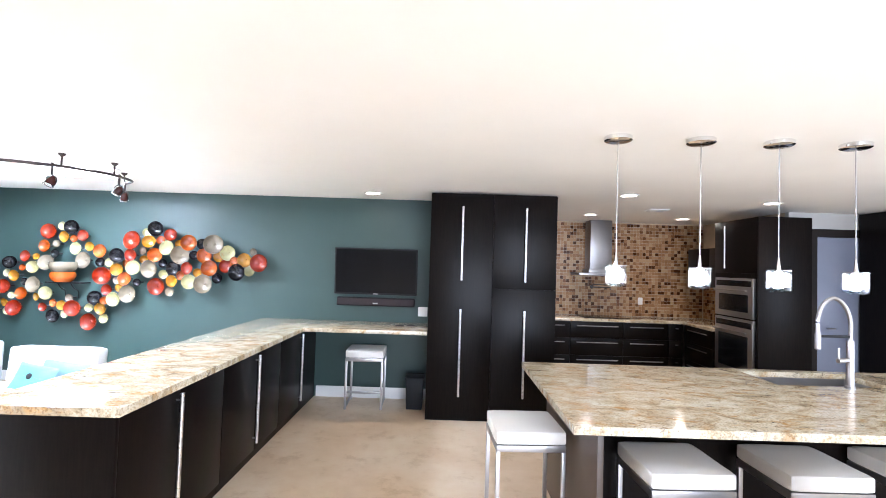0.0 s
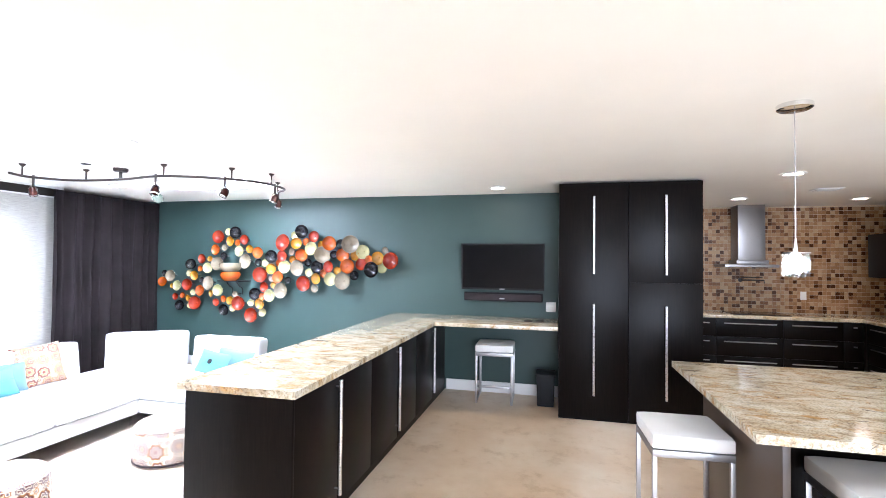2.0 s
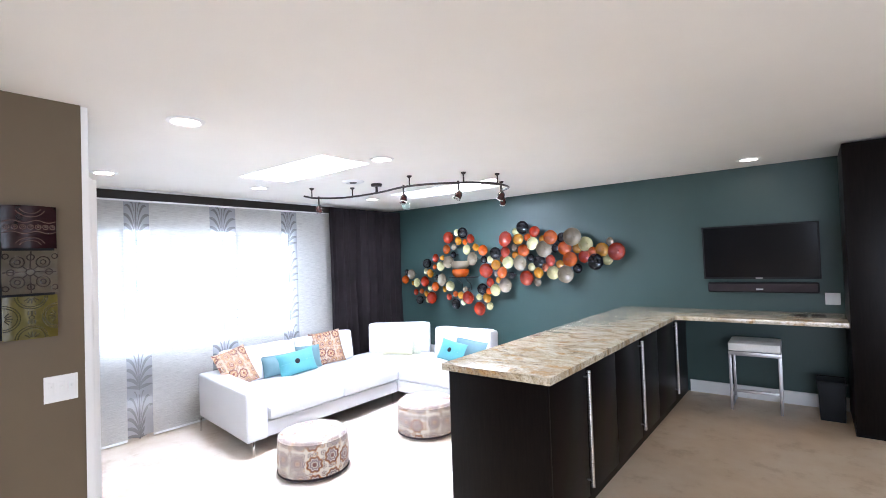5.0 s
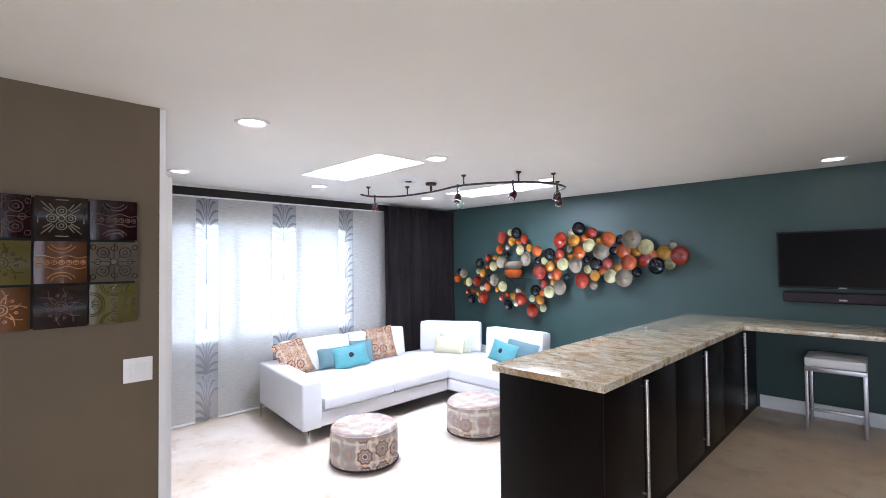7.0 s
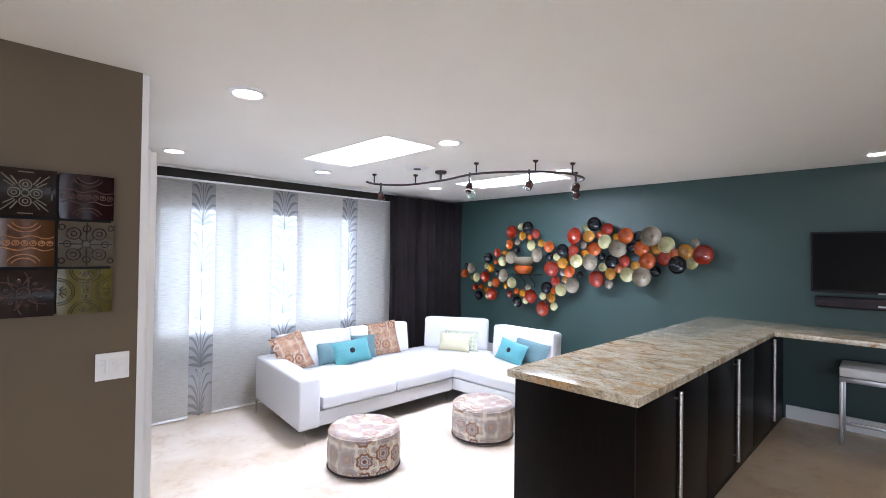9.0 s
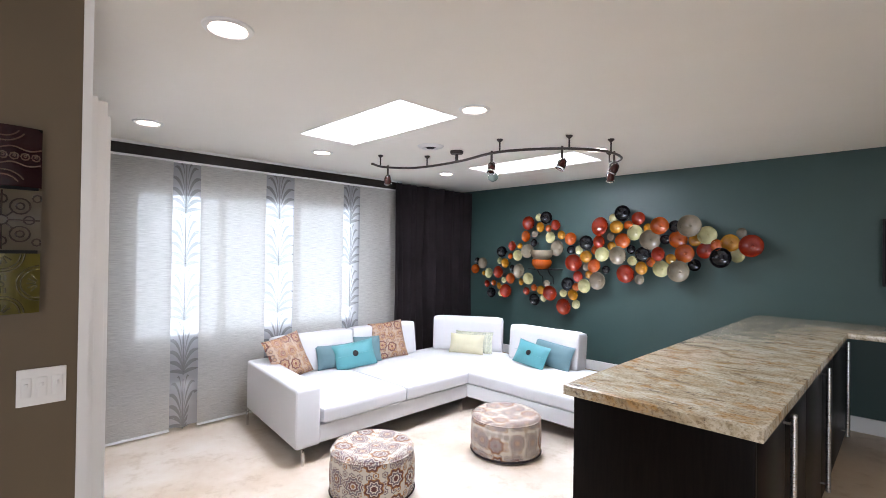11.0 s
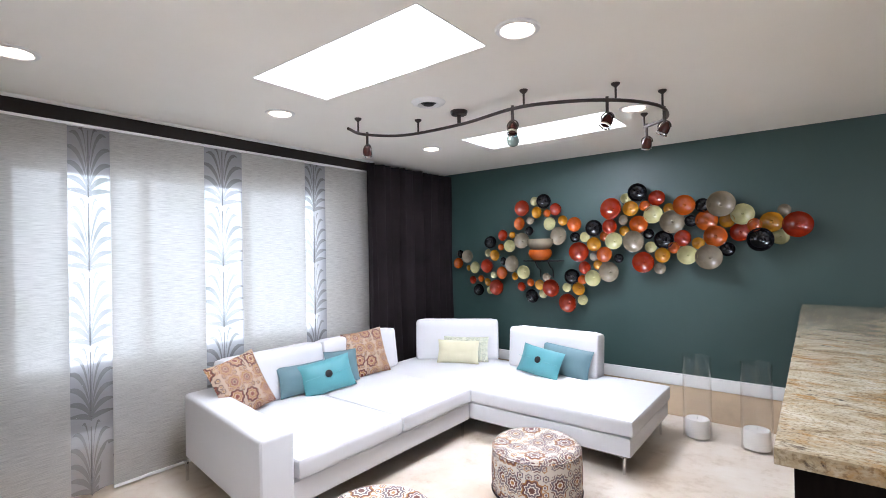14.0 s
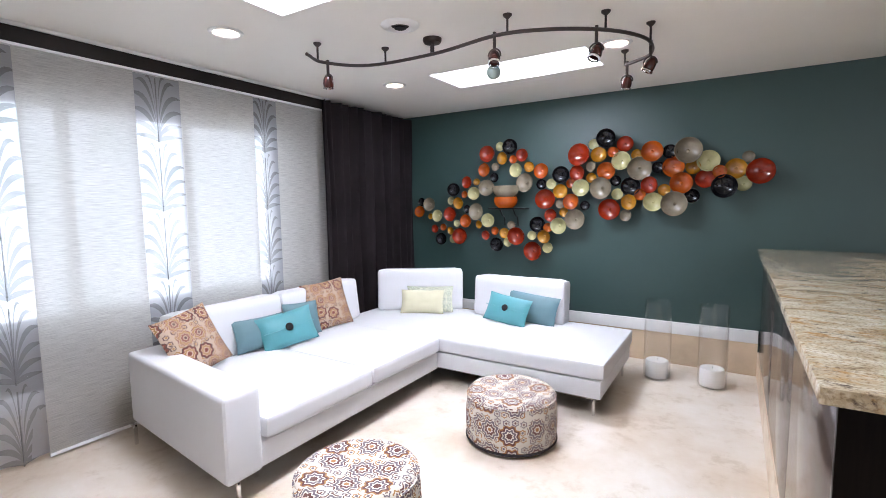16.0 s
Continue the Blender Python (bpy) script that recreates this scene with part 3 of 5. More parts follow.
part("chaise_cushion", slab_cushion(-5.60, -2.96, 3.865, 4.98, 0.073, 0.205, 0.03, 0.012), SOFA, sofa)


def backrest(x, y, rz, w, h, d, lean):
    b = slab_cushion(-w / 2, w / 2, -d / 2, d / 2, 0, h, 0.045, 0.0)
    b.transform(Matrix.Translation((x, y, 0.19)) @ Matrix.Rotation(radians(rz), 4, "Z") @ Matrix.Rotation(radians(lean), 4, "X"))
    part("backrest", b, SOFA, sofa)


backrest(-5.54, 2.69, 90, 0.93, 0.42, 0.20, -7)
backrest(-5.54, 3.63, 90, 0.95, 0.42, 0.20, -7)
backrest(-5.13, 4.72, 33, 0.93, 0.46, 0.17, -4)
backrest(-4.01, 4.84, 0, 0.95, 0.43, 0.22, -5)
for x, y in ((-4.40, 1.93), (-5.58, 1.98), (-4.42, 3.80), (-3.07, 3.94), (-3.05, 4.88), (-5.58, 4.88)):
    b = box(x - 0.03, x + 0.03, y - 0.008, y + 0.008, SZ - 0.03, SZ - 0.006, 0.003)
    part("leg", box(x + 0.012, x + 0.03, y - 0.010, y + 0.010, LOW, SZ - 0.01, 0.004, bm=b), CHROME, sofa, "chrome leg")


def cushion(mat, x, y, z, rz, lean, roll, w, h, d, label, button=False):
    c = thing("throw_pillow", (0, 0, 0), label, "pillow")
    part("cover", pillow(w, h, d), mat, c)
    if button:
        part("band", box(-w / 2 * 0.90, w / 2 * 0.90, -d / 2 - 0.002, -d / 2 * 0.93, h * 0.50, h * 0.515, 0.001), TURQUOISE, c)
        part("button", lathe([(0, 0.012), (0.018, 0.012), (0.03, 0.006), (0.032, 0)], (0, -d / 2 + 0.001, h * 0.53), 20, "-Y"), BLACK_MATTE, c, "dark coconut button")
    c.matrix_basis = pose(x, y, z, 0, 0, rz) @ pose(0, 0, 0, lean, 0, 0) @ pose(0, 0, 0, 0, roll, 0)
    return c


# (lean below zero tips the top away from the viewer's side)
cushion(RUST_PRINT, -5.26, 2.34, 0.235, 100, -26, -9, 0.45, 0.45, 0.13, "rust medallion-print square pillow leaning on the armrest")
cushion(SLATE, -5.36, 2.86, 0.225, 82, -20, 0, 0.44, 0.26, 0.11, "slate blue rectangular pillow behind a turquoise one")
cushion(TURQUOISE, -5.22, 3.03, 0.225, 68, -22, -9, 0.46, 0.29, 0.12, "turquoise silk rectangular pillow with a dark button", True)
cushion(SLATE, -5.36, 3.28, 0.225, 80, -18, 2, 0.34, 0.30, 0.11, "slate blue square pillow tucked behind")
cushion(RUST_PRINT, -5.34, 3.60, 0.225, 76, -20, -4, 0.45, 0.45, 0.13, "rust medallion-print square pillow on the sofa back")
cushion(SAGE_PRINT, -4.93, 4.60, 0.21, 28, -16, 0, 0.50, 0.28, 0.10, "sage patterned rectangular pillow behind a cream one")
cushion(CREAM_SILK, -4.96, 4.49, 0.215, 24, -18, 0, 0.46, 0.25, 0.11, "cream silk rectangular pillow")
cushion(SLATE, -3.85, 4.66, 0.215, 0, -20, 6, 0.52, 0.29, 0.10, "slate blue rectangular pillow behind a turquoise one")
cushion(TURQUOISE, -4.05, 4.52, 0.215, -4, -24, 7, 0.46, 0.28, 0.12, "turquoise silk rectangular pillow with a dark button", True)

# ---- poufs, candle jars ----


def pouf(x, y, rz):
    p = thing("pouf", (0, 0, 0), "round low pouf in medallion-print fabric", "pouf", "poufs")
    part("cover", lathe([(0.0, 0.322), (0.10, 0.325), (0.18, 0.332), (0.245, 0.338), (0.272, 0.335), (0.288, 0.322), (0.292, 0.305), (0.296, 0.29), (0.303, 0.22), (0.305, 0.13), (0.300, 0.04), (0.295, 0.012), (0.27, 0.0), (0, 0)], n=56), POUF_PRINT, p)
    part("top_seam", lathe([(0.288, 0.300), (0.298, 0.304), (0.299, 0.309), (0.289, 0.314)], n=56), POUF_PRINT, p)
    part("piping", lathe([(0.300, 0.018), (0.307, 0.024), (0.307, 0.030), (0.300, 0.036)], n=48), CURTAIN, p, "dark piping at the foot")
    p.matrix_basis = pose(x, y, LOW, 0, 0, rz)


pouf(-3.70, 2.11, 20)
pouf(-3.45, 3.35, 75)
for x in (-2.76, -2.33):
    j = thing("candle_jar", (x, 5.0, LOW), "tall clear glass cylinder with a white pillar candle", "candle holder", "candle jars")
    part("glass", lathe([(0, 0.0), (0.108, 0.0), (0.112, 0.006), (0.112, 0.70), (0.106, 0.70), (0.106, 0.014), (0, 0.012)], (x, 5.0, LOW), 40), GLASS, j)
    part("candle", lathe([(0, 0.016), (0.093, 0.016), (0.095, 0.022), (0.095, 0.155), (0.088, 0.165), (0.03, 0.158), (0, 0.156)], (x, 5.0, LOW), 32), WAX, j, "white pillar candle")
    part("wick", tube([(x, 5.0, LOW + 0.156), (x + 0.003, 5.0, LOW + 0.178)], 0.0015, 6), BLACK_MATTE, j)

# ---- glass bowls on the teal wall ----
RED = [(-4.63, 1.91, 0.093), (-4.21, 1.87, 0.070), (-4.89, 1.60, 0.069), (-5.11, 1.23, 0.085), (-5.36, 1.05, 0.051), (-4.99, 0.97, 0.094), (-4.65, 0.99, 0.054), (-4.26, 0.99, 0.098), (-4.08, 0.83, 0.103), (-3.94, 1.39, 0.106), (-3.88, 1.22, 0.069), (-3.58, 1.83, 0.113), (-3.15, 1.91, 0.077), (-3.28, 1.28, 0.105), (-2.92, 1.51, 0.078), (-3.60, 1.65, 0.078), (-2.46, 1.55, 0.081), (-2.05, 1.60, 0.108)]
ORANGE = [(-4.66, 1.73, 0.077), (-4.31, 1.83, 0.045), (-5.58, 1.26, 0.070), (-3.99, 1.69, 0.081), (-4.93, 1.46, 0.041), (-4.90, 1.15, 0.076), (-5.24, 1.07, 0.043), (-4.54, 1.04, 0.047), (-3.91, 1.09, 0.050), (-3.66, 1.36, 0.082), (-3.67, 1.55, 0.054), (-3.32, 1.66, 0.087), (-3.26, 1.84, 0.052), (-2.90, 1.82, 0.096), (-2.72, 1.67, 0.095), (-2.65, 1.52, 0.097), (-3.00, 1.42, 0.056), (-2.35, 1.61, 0.057)]
YELLOW = [(-4.45, 1.85, 0.069), (-4.13, 1.74, 0.057), (-4.77, 1.60, 0.041), (-5.00, 1.36, 0.070), (-5.43, 1.20, 0.036), (-5.13, 1.03, 0.050), (-4.74, 1.11, 0.048), (-4.41, 1.02, 0.059), (-3.96, 0.99, 0.073), (-3.78, 1.47, 0.074), (-3.74, 1.25, 0.049), (-3.39, 1.82, 0.076), (-3.47, 1.60, 0.050), (-3.04, 1.80, 0.053), (-3.10, 1.35, 0.074), (-2.79, 1.46, 0.055), (-2.56, 1.66, 0.064), (-2.23, 1.63, 0.087)]
CREAM = [(-4.47, 1.98, 0.052), (-4.27, 1.71, 0.077), (-4.81, 1.47, 0.075), (-5.12, 1.39, 0.049), (-5.30, 1.21, 0.075), (-5.03, 1.12, 0.042), (-5.10, 0.93, 0.050), (-4.62, 1.16, 0.081), (-4.09, 1.00, 0.051), (-4.37, 0.92, 0.053), (-3.92, 0.87, 0.057), (-3.88, 1.55, 0.056), (-3.79, 1.11, 0.087), (-3.56, 1.50, 0.087), (-3.45, 1.93, 0.053), (-3.18, 1.75, 0.091), (-3.21, 1.43, 0.055), (-2.88, 1.35, 0.089), (-2.44, 1.71, 0.094), (-2.17, 1.50, 0.066)]
TAUPE = [(-4.53, 1.76, 0.046), (-4.16, 1.57, 0.102), (-4.64, 1.53, 0.094), (-5.42, 1.35, 0.083), (-4.76, 1.26, 0.099), (-4.33, 1.11, 0.046), (-3.79, 1.34, 0.049), (-3.62, 1.18, 0.106), (-3.47, 1.71, 0.053), (-3.36, 1.49, 0.108), (-3.01, 1.67, 0.112), (-3.13, 1.22, 0.057), (-2.60, 1.81, 0.117), (-2.70, 1.33, 0.114), (-2.14, 1.73, 0.050)]
BLACK = [(-4.35, 1.97, 0.084), (-4.54, 1.64, 0.053), (-5.06, 1.52, 0.077), (-5.55, 1.38, 0.051), (-4.90, 1.29, 0.048), (-5.25, 0.93, 0.072), (-4.50, 0.89, 0.080), (-4.03, 1.12, 0.086), (-3.99, 1.55, 0.056), (-3.77, 1.64, 0.089), (-3.52, 1.32, 0.048), (-3.33, 1.98, 0.092), (-3.23, 1.56, 0.052), (-2.85, 1.67, 0.055), (-2.75, 1.81, 0.065), (-3.09, 1.50, 0.091), (-2.56, 1.40, 0.064), (-2.31, 1.48, 0.103)]
count = 0
for colour, mat, places in (("red", BOWL_RED, RED), ("orange", BOWL_ORANGE, ORANGE), ("amber yellow", BOWL_YELLOW, YELLOW), ("pale cream", BOWL_CREAM, CREAM), ("smoky taupe", BOWL_TAUPE, TAUPE), ("black", BOWL_BLACK, BLACK)):
    for x, z, r in places:
        out = 0.05 + 0.6 * r + 0.012 * (count % 4)
        count += 1
        dish = [(0.0, -0.56 * r), (0.34 * r, -0.53 * r), (0.66 * r, -0.38 * r), (0.88 * r, -0.16 * r), (r, 0.06 * r), (0.99 * r, 0.085 * r), (0.96 * r, 0.07 * r), (0.90 * r, -0.04 * r), (0.76 * r, -0.22 * r), (0.55 * r, -0.36 * r), (0.30 * r, -0.435 * r), (0.13 * r, -0.45 * r), (0.10 * r, -0.40 * r), (0.05 * r, -0.37 * r), (0, -0.365 * r)]
        bm = lathe(dish, (x, YT - out, z), 28, "-Y")
        turn = Matrix.Translation((x, YT - out, z)) @ Euler((radians(random.uniform(-9, 9)), radians(random.uniform(0, 360)), radians(random.uniform(-9, 9)))).to_matrix().to_4x4() @ Matrix.Translation((-x, -YT + out, -z))
        bm.transform(turn)
        t = thing("glass_bowl", (x, YT, z), colour + " blown-glass bowl mounted on the teal wall", "bowl", "wall bowls")
        part("dish", bm, mat, t)
        part("wall_stud", lathe([(0.012, 0), (0.012, max(0.012, out - 0.54 * r)), (0, max(0.012, out - 0.54 * r))], (x, YT, z), 8, "-Y"), BLACK_MATTE, t)

s = thing("wall_shelf", (-4.37, YT, 1.10), "small black wrought-iron bracket shelf", "shelf")
part("board", box(-4.59, -4.16, YT - 0.17, YT - 0.003, 1.285, 1.302, 0.003), BLACK_MATTE, s)
for x in (-4.45, -4.29):
    part("bracket", tube(smooth_path([(x, YT - 0.15, 1.283), (x, YT - 0.09, 1.22), (x, YT - 0.03, 1.19), (x, YT - 0.012, 1.10)]), 0.007), BLACK_MATTE, s)
for z, r, h, mat, lab in ((1.302, 0.135, 0.12, COPPER_GLASS, "orange and black painted bowl on the iron shelf"), (1.422, 0.15, 0.12, BOWL_TAUPE, "taupe stoneware bowl stacked on an orange one")):
    solo("stacked_bowl", lathe([(0, 0), (r * 0.62, 0.0), (r * 0.9, 0.3 * h), (r, 0.65 * h), (r * 0.93, h), (r * 0.88, h * 0.98), (r * 0.94, 0.62 * h), (r * 0.55, 0.08 * h), (0, 0.07 * h)], (-4.37, YT - 0.175, z), 36), mat if mat is BOWL_TAUPE else BOWL_ORANGE, lab, "bowl")

# ---- bar counter ----
BZ0, BZ1 = 0.885, 0.928
bar = bmesh.new()
outline = [bar.verts.new((x, y, BZ0)) for x, y in ((-2.035, 1.88), (-1.30, 1.88), (-1.30, 4.735), (0.028, 4.735), (0.028, YT - 0.001), (-2.035, YT - 0.001))]
rise = bmesh.ops.extrude_face_region(bar, geom=[bar.faces.new(outline)])
bmesh.ops.translate(bar, verts=[v for v in rise["geom"] if isinstance(v, bmesh.types.BMVert)], vec=(0, 0, BZ1 - BZ0))
bmesh.ops.bevel(bar, geom=bar.edges[:], offset=0.005, segments=2, profile=0.6, affect="EDGES")
solo("bar_worktop", bar, GRANITE, "cream and gold granite L-shaped bar worktop", "worktop")


def handle_bar(parent, x, y, z0, z1, out="x", r=0.007, off=0.035):
    dx, dy = {"x": (off, 0), "-x": (-off, 0), "-y": (0, -off)}[out]
    h = part("handle", tube([(x + dx, y + dy, z0), (x + dx, y + dy, z1)], 0.012, 10), HANDLE, parent, "satin nickel bar handle")
    for z in (z0 + 0.04, z1 - 0.04):
        part("post", tube([(x, y, z), (x + dx, y + dy, z)], 0.006, 6), STEEL, h)


for k, (y0, y1) in enumerate(((1.93, 2.447), (2.447, 2.995), (2.995, 3.59), (3.59, 4.14), (4.14, 4.77))):
    c = thing("bar_cabinet", (-1.65, y0, 0), "espresso wood bar cabinet with a flat door", "cabinet", "bar cabinets")
    part("body", box(-1.975, -1.352, y0 + 0.001, y1 - 0.001, LOW, BZ0 - 0.001), ESPRESSO, c)
    dr = part("door", box(-1.351, -1.330, y0 + 0.003, y1 - 0.003, 0.075, BZ0 - 0.012, 0.002), ESPRESSO, c)
    if k in (0, 2, 4):
        handle_bar(dr, -1.330, y1 - 0.04, 0.15, 0.86)
    part("kickboard", box(-1.992, -1.977, y0 + 0.001, y1 - 0.001, LOW, LOW + 0.097, 0.002), WHITE, c, "white kickboard")
c = thing("bar_cabinet", (-1.65, 4.77, 0), "espresso wood corner cabinet under the bar", "cabinet", "bar cabinets")
part("body", box(-1.975, -1.352, 4.771, YT - 0.02, LOW, BZ0 - 0.001), ESPRESSO, c)
for y0, y1 in ((1.932, 2.86), (2.86, 3.98), (3.98, YT - 0.025)):
    solo("bar_back_panel", box(-1.992, -1.976, y0 + 0.003, y1 - 0.003, LOW + 0.10, BZ0 - 0.002, 0.002), LACQUER, "glossy dark lacquered panel on the lounge side of the bar", "panel", "bar back panels")
solo("bar_end_panel", box(-1.995, -1.328, 1.905, 1.929, LOW, BZ0 - 0.001, 0.002), ESPRESSO, "espresso wood end panel of the bar", "panel")

# ---- television corner ----
tv = thing("television", (-0.63, YT, 1.26), "black flat-screen television mounted on the wall", "television")
part("casing", box(-1.13, -0.13, 5.365, 5.41, 1.262, 1.822, 0.006), BLACK_MATTE, tv)
part("screen", box(-1.112, -0.148, 5.362, 5.366, 1.285, 1.805), BLACK_GLOSS, tv, "dark glossy screen")
part("bracket", box(-0.83, -0.43, 5.41, YT - 0.001, 1.40, 1.68, 0.004), BLACK_MATTE, tv)
part("badge", box(-0.66, -0.60, 5.359, 5.364, 1.266, 1.278), STEEL, tv, "small silver badge")
for ob in tv.children:
    if ob.name.split(".")[0] in ("casing", "screen", "badge"):
        for vert in ob.data.vertices:
            vert.co.y -= 0.07 * vert.co.z
sb = thing("soundbar", (-0.63, YT, 1.12), "slim black soundbar below the television", "soundbar")
part("body", box(-1.10, -0.15, 5.37, YT - 0.001, 1.122, 1.226, 0.02, 3), BLACK_MATTE, sb)
part("grille", box(-1.085, -0.165, 5.366, 5.371, 1.135, 1.213, 0.002), CURTAIN, sb)
part("display", box(-0.66, -0.60, 5.363, 5.367, 1.15, 1.165), STEEL, sb)


def wall_plate(name, label, x, y, z, w, h, axis, toggles):
    p = thing(name, (x, y, z), label, "switch")
    n = len(toggles)
    if axis == "x":
        part("plate", box(x, x + 0.007, y - w / 2, y + w / 2, z - h / 2, z + h / 2, 0.003), WHITE, p)
        for t in toggles:
            k = part("rocker", box(x + 0.006, x + 0.011, y + t - 0.014, y + t + 0.014, z - 0.034, z + 0.034, 0.002), WHITE, p)
            part("lever", box(x + 0.010, x + 0.020, y + t - 0.004, y + t + 0.004, z + 0.002, z + 0.016, 0.002), WHITE, k)
    else:
        part("plate", box(x - w / 2, x + w / 2, y - 0.007, y, z - h / 2, z + h / 2, 0.003), WHITE, p)
        for t in toggles:
            part("socket", box(x + t - 0.017, x + t + 0.017, y - 0.010, y - 0.006, z - 0.034, z + 0.034, 0.002), WHITE, p)


wall_plate("outlet_plate", "white double outlet plate on the teal wall", -0.055, YT, 1.065, 0.115, 0.115, "y", (-0.027, 0.027))
wall_plate("light_switch", "white triple light switch on the taupe wall", XB, 0.234, 1.006, 0.135, 0.128, "x", (-0.042, 0.0, 0.042))

for k, x in enumerate((-0.30, -0.17)):
    r = thing("remote_control", (x, 5.1, BZ1), "small black remote control lying on the granite", "remote control", "remotes")
    part("body", box(x - 0.05, x + 0.05, 5.08 + 0.04 * k, 5.12 + 0.04 * k, BZ1, BZ1 + 0.018, 0.006), BLACK_MATTE, r)
    part("keypad", box(x - 0.03, x + 0.03, 5.09 + 0.04 * k, 5.11 + 0.04 * k, BZ1 + 0.017, BZ1 + 0.020, 0.001), BLACK_GLOSS, r)
bn = thing("waste_bin", (-0.10, 5.2, 0), "small square black waste bin under the counter", "bin")
b = box(-0.205, -0.005, 5.04, 5.30, 0, 0.35, 0.01)
for v in b.verts:
    if v.co.z < 0.1:
        v.co.x = -0.105 + (v.co.x + 0.105) * 0.9
part("body", b, BLACK_MATTE, bn)
part("rim", boxes((-0.213, 0.003, 5.032, 5.04, 0.33, 0.355), (-0.213, 0.003, 5.30, 5.308, 0.33, 0.355), (-0.213, -0.205, 5.04, 5.30, 0.33, 0.355), (-0.005, 0.003, 5.04, 5.30, 0.33, 0.355)), BLACK_MATTE, bn)


def bar_stool():
    s = thing("bar_stool", (0, 0, 0), "square white padded bar stool on steel legs", "stool", "bar stools")
    part("seat", slab_cushion(-0.215, 0.215, -0.215, 0.215, 0.575, 0.66, 0.018, 0.006, 8), SEATPAD, s)
    part("seat_frame", boxes((-0.212, 0.212, -0.212, -0.187, 0.535, 0.574), (-0.212, 0.212, 0.187, 0.212, 0.535, 0.574), (-0.212, -0.187, -0.187, 0.187, 0.535, 0.574), (0.187, 0.212, -0.187, 0.187, 0.535, 0.574), bevel=0.002), STEEL, s)
    for x in (-0.1995, 0.1995):
        for y in (-0.1995, 0.1995):
            part("leg", box(x - 0.0125, x + 0.0125, y - 0.0125, y + 0.0125, 0, 0.534, 0.002), STEEL, s)
    part("footrest", box(-0.186, 0.186, -0.212, -0.187, 0.18, 0.205, 0.002), STEEL, s)
    for x in (-0.1995, 0.1995):
        part("stretcher", box(x - 0.0125, x + 0.0125, -0.186, 0.186, 0.02, 0.04, 0.002), STEEL, s)
    return s


st = bar_stool()
st.matrix_basis = pose(-0.68, 5.19, 0, 0, 0, 2)
for x, y, a in ((0.735, 2.75, 3), (1.44, 2.23, 2), (2.14, 2.25, 1), (2.80, 2.27, 1)):
    copy_thing(st, pose(x, y, 0, 0, 0, a))

# ---- tall cabinets ----
CX0, CX1, CM, CY = 0.032, 1.392, 0.71, 4.70
for x0, x1, split in ((CX0, CM, None), (CM, CX1, 1.41)):
    c = thing("tall_cabinet", ((x0 + x1) / 2, 5.1, 0), "tall espresso wood cabinet with long steel handles", "cabinet", "tall cabinets")
    part("body", box(x0 + 0.001, x1 - 0.001, CY + 0.022, YT - 0.001, 0.0, 2.425), ESPRESSO, c)
    hx = x0 + 0.345
    if split:
        lower = part("lower_door", box(x0 + 0.002, x1 - 0.002, CY, CY + 0.021, 0.03, split - 0.002, 0.002), ESPRESSO, c)
        upper = part("upper_door", box(x0 + 0.002, x1 - 0.002, CY, CY + 0.021, split + 0.002, 2.42, 0.002), ESPRESSO, c)
    else:
        lower = upper = part("door", box(x0 + 0.002, x1 - 0.002, CY, CY + 0.021, 0.03, 2.42, 0.002), ESPRESSO, c)
    handle_bar(upper, hx, CY, 1.49, 2.28, "-y")
    handle_bar(lower, hx, CY, 0.265, 1.185, "-y")

# refrigerator behind the tall cabinets
f = thing("refrigerator", (1.5, 6.0, 0), "built-in steel refrigerator with a long handle", "refrigerator")
part("body", box(1.462, 1.50, 5.62, 6.55, 0.02, 2.0, 0.004), STEEL, f)
part("handle", tube([(1.545, 5.72, 0.9), (1.545, 5.72, 1.85)], 0.012, 10), STEEL, f)

# ---- kitchen back run ----
kw = box(1.50, 4.455, 6.76, YK - 0.012, 0.872, 0.912, 0.003)
kw = box(3.80, 4.455, 6.005, 6.76, 0.872, 0.912, 0.003, bm=kw)
solo("kitchen_worktop", kw, GRANITE, "cream and gold granite kitchen worktop", "worktop")
for x0, x1 in ((1.52, 2.12), (2.12, 2.92), (2.92, 3.60), (3.60, 3.82)):
    c = thing("drawer_cabinet", ((x0 + x1) / 2, 7.0, 0), "espresso wood base cabinet with steel drawer handles", "cabinet", "drawer cabinets")
    part("body", box(x0 + 0.001, x1 - 0.001, 6.80, YK - 0.012, 0.0, 0.871), ESPRESSO, c)
    for z0, z1 in ((0.09, 0.36), (0.365, 0.62), (0.625, 0.865)):
        d = part("drawer_front", box(x0 + 0.003, x1 - 0.003, 6.779, 6.799, z0, z1, 0.002), ESPRESSO, c)
        part("handle", tube([(x0 + 0.09, 6.745, z1 - 0.06), (x1 - 0.09, 6.745, z1 - 0.06)], 0.008, 8), STEEL, d)
c = thing("side_cabinet", (4.3, 6.5, 0), "espresso wood base cabinet beside the oven tower", "cabinet")
part("body", box(3.852, 4.45, 6.01, 6.778, 0, 0.871), ESPRESSO, c)
for z0, z1 in ((0.09, 0.36), (0.365, 0.62), (0.625, 0.865)):
    d = part("drawer_front", box(3.83, 3.851, 6.02, 6.74, z0, z1, 0.002), ESPRESSO, c)
    part("handle", tube([(3.80, 6.12, z1 - 0.06), (3.80, 6.62, z1 - 0.06)], 0.008, 8), STEEL, d)

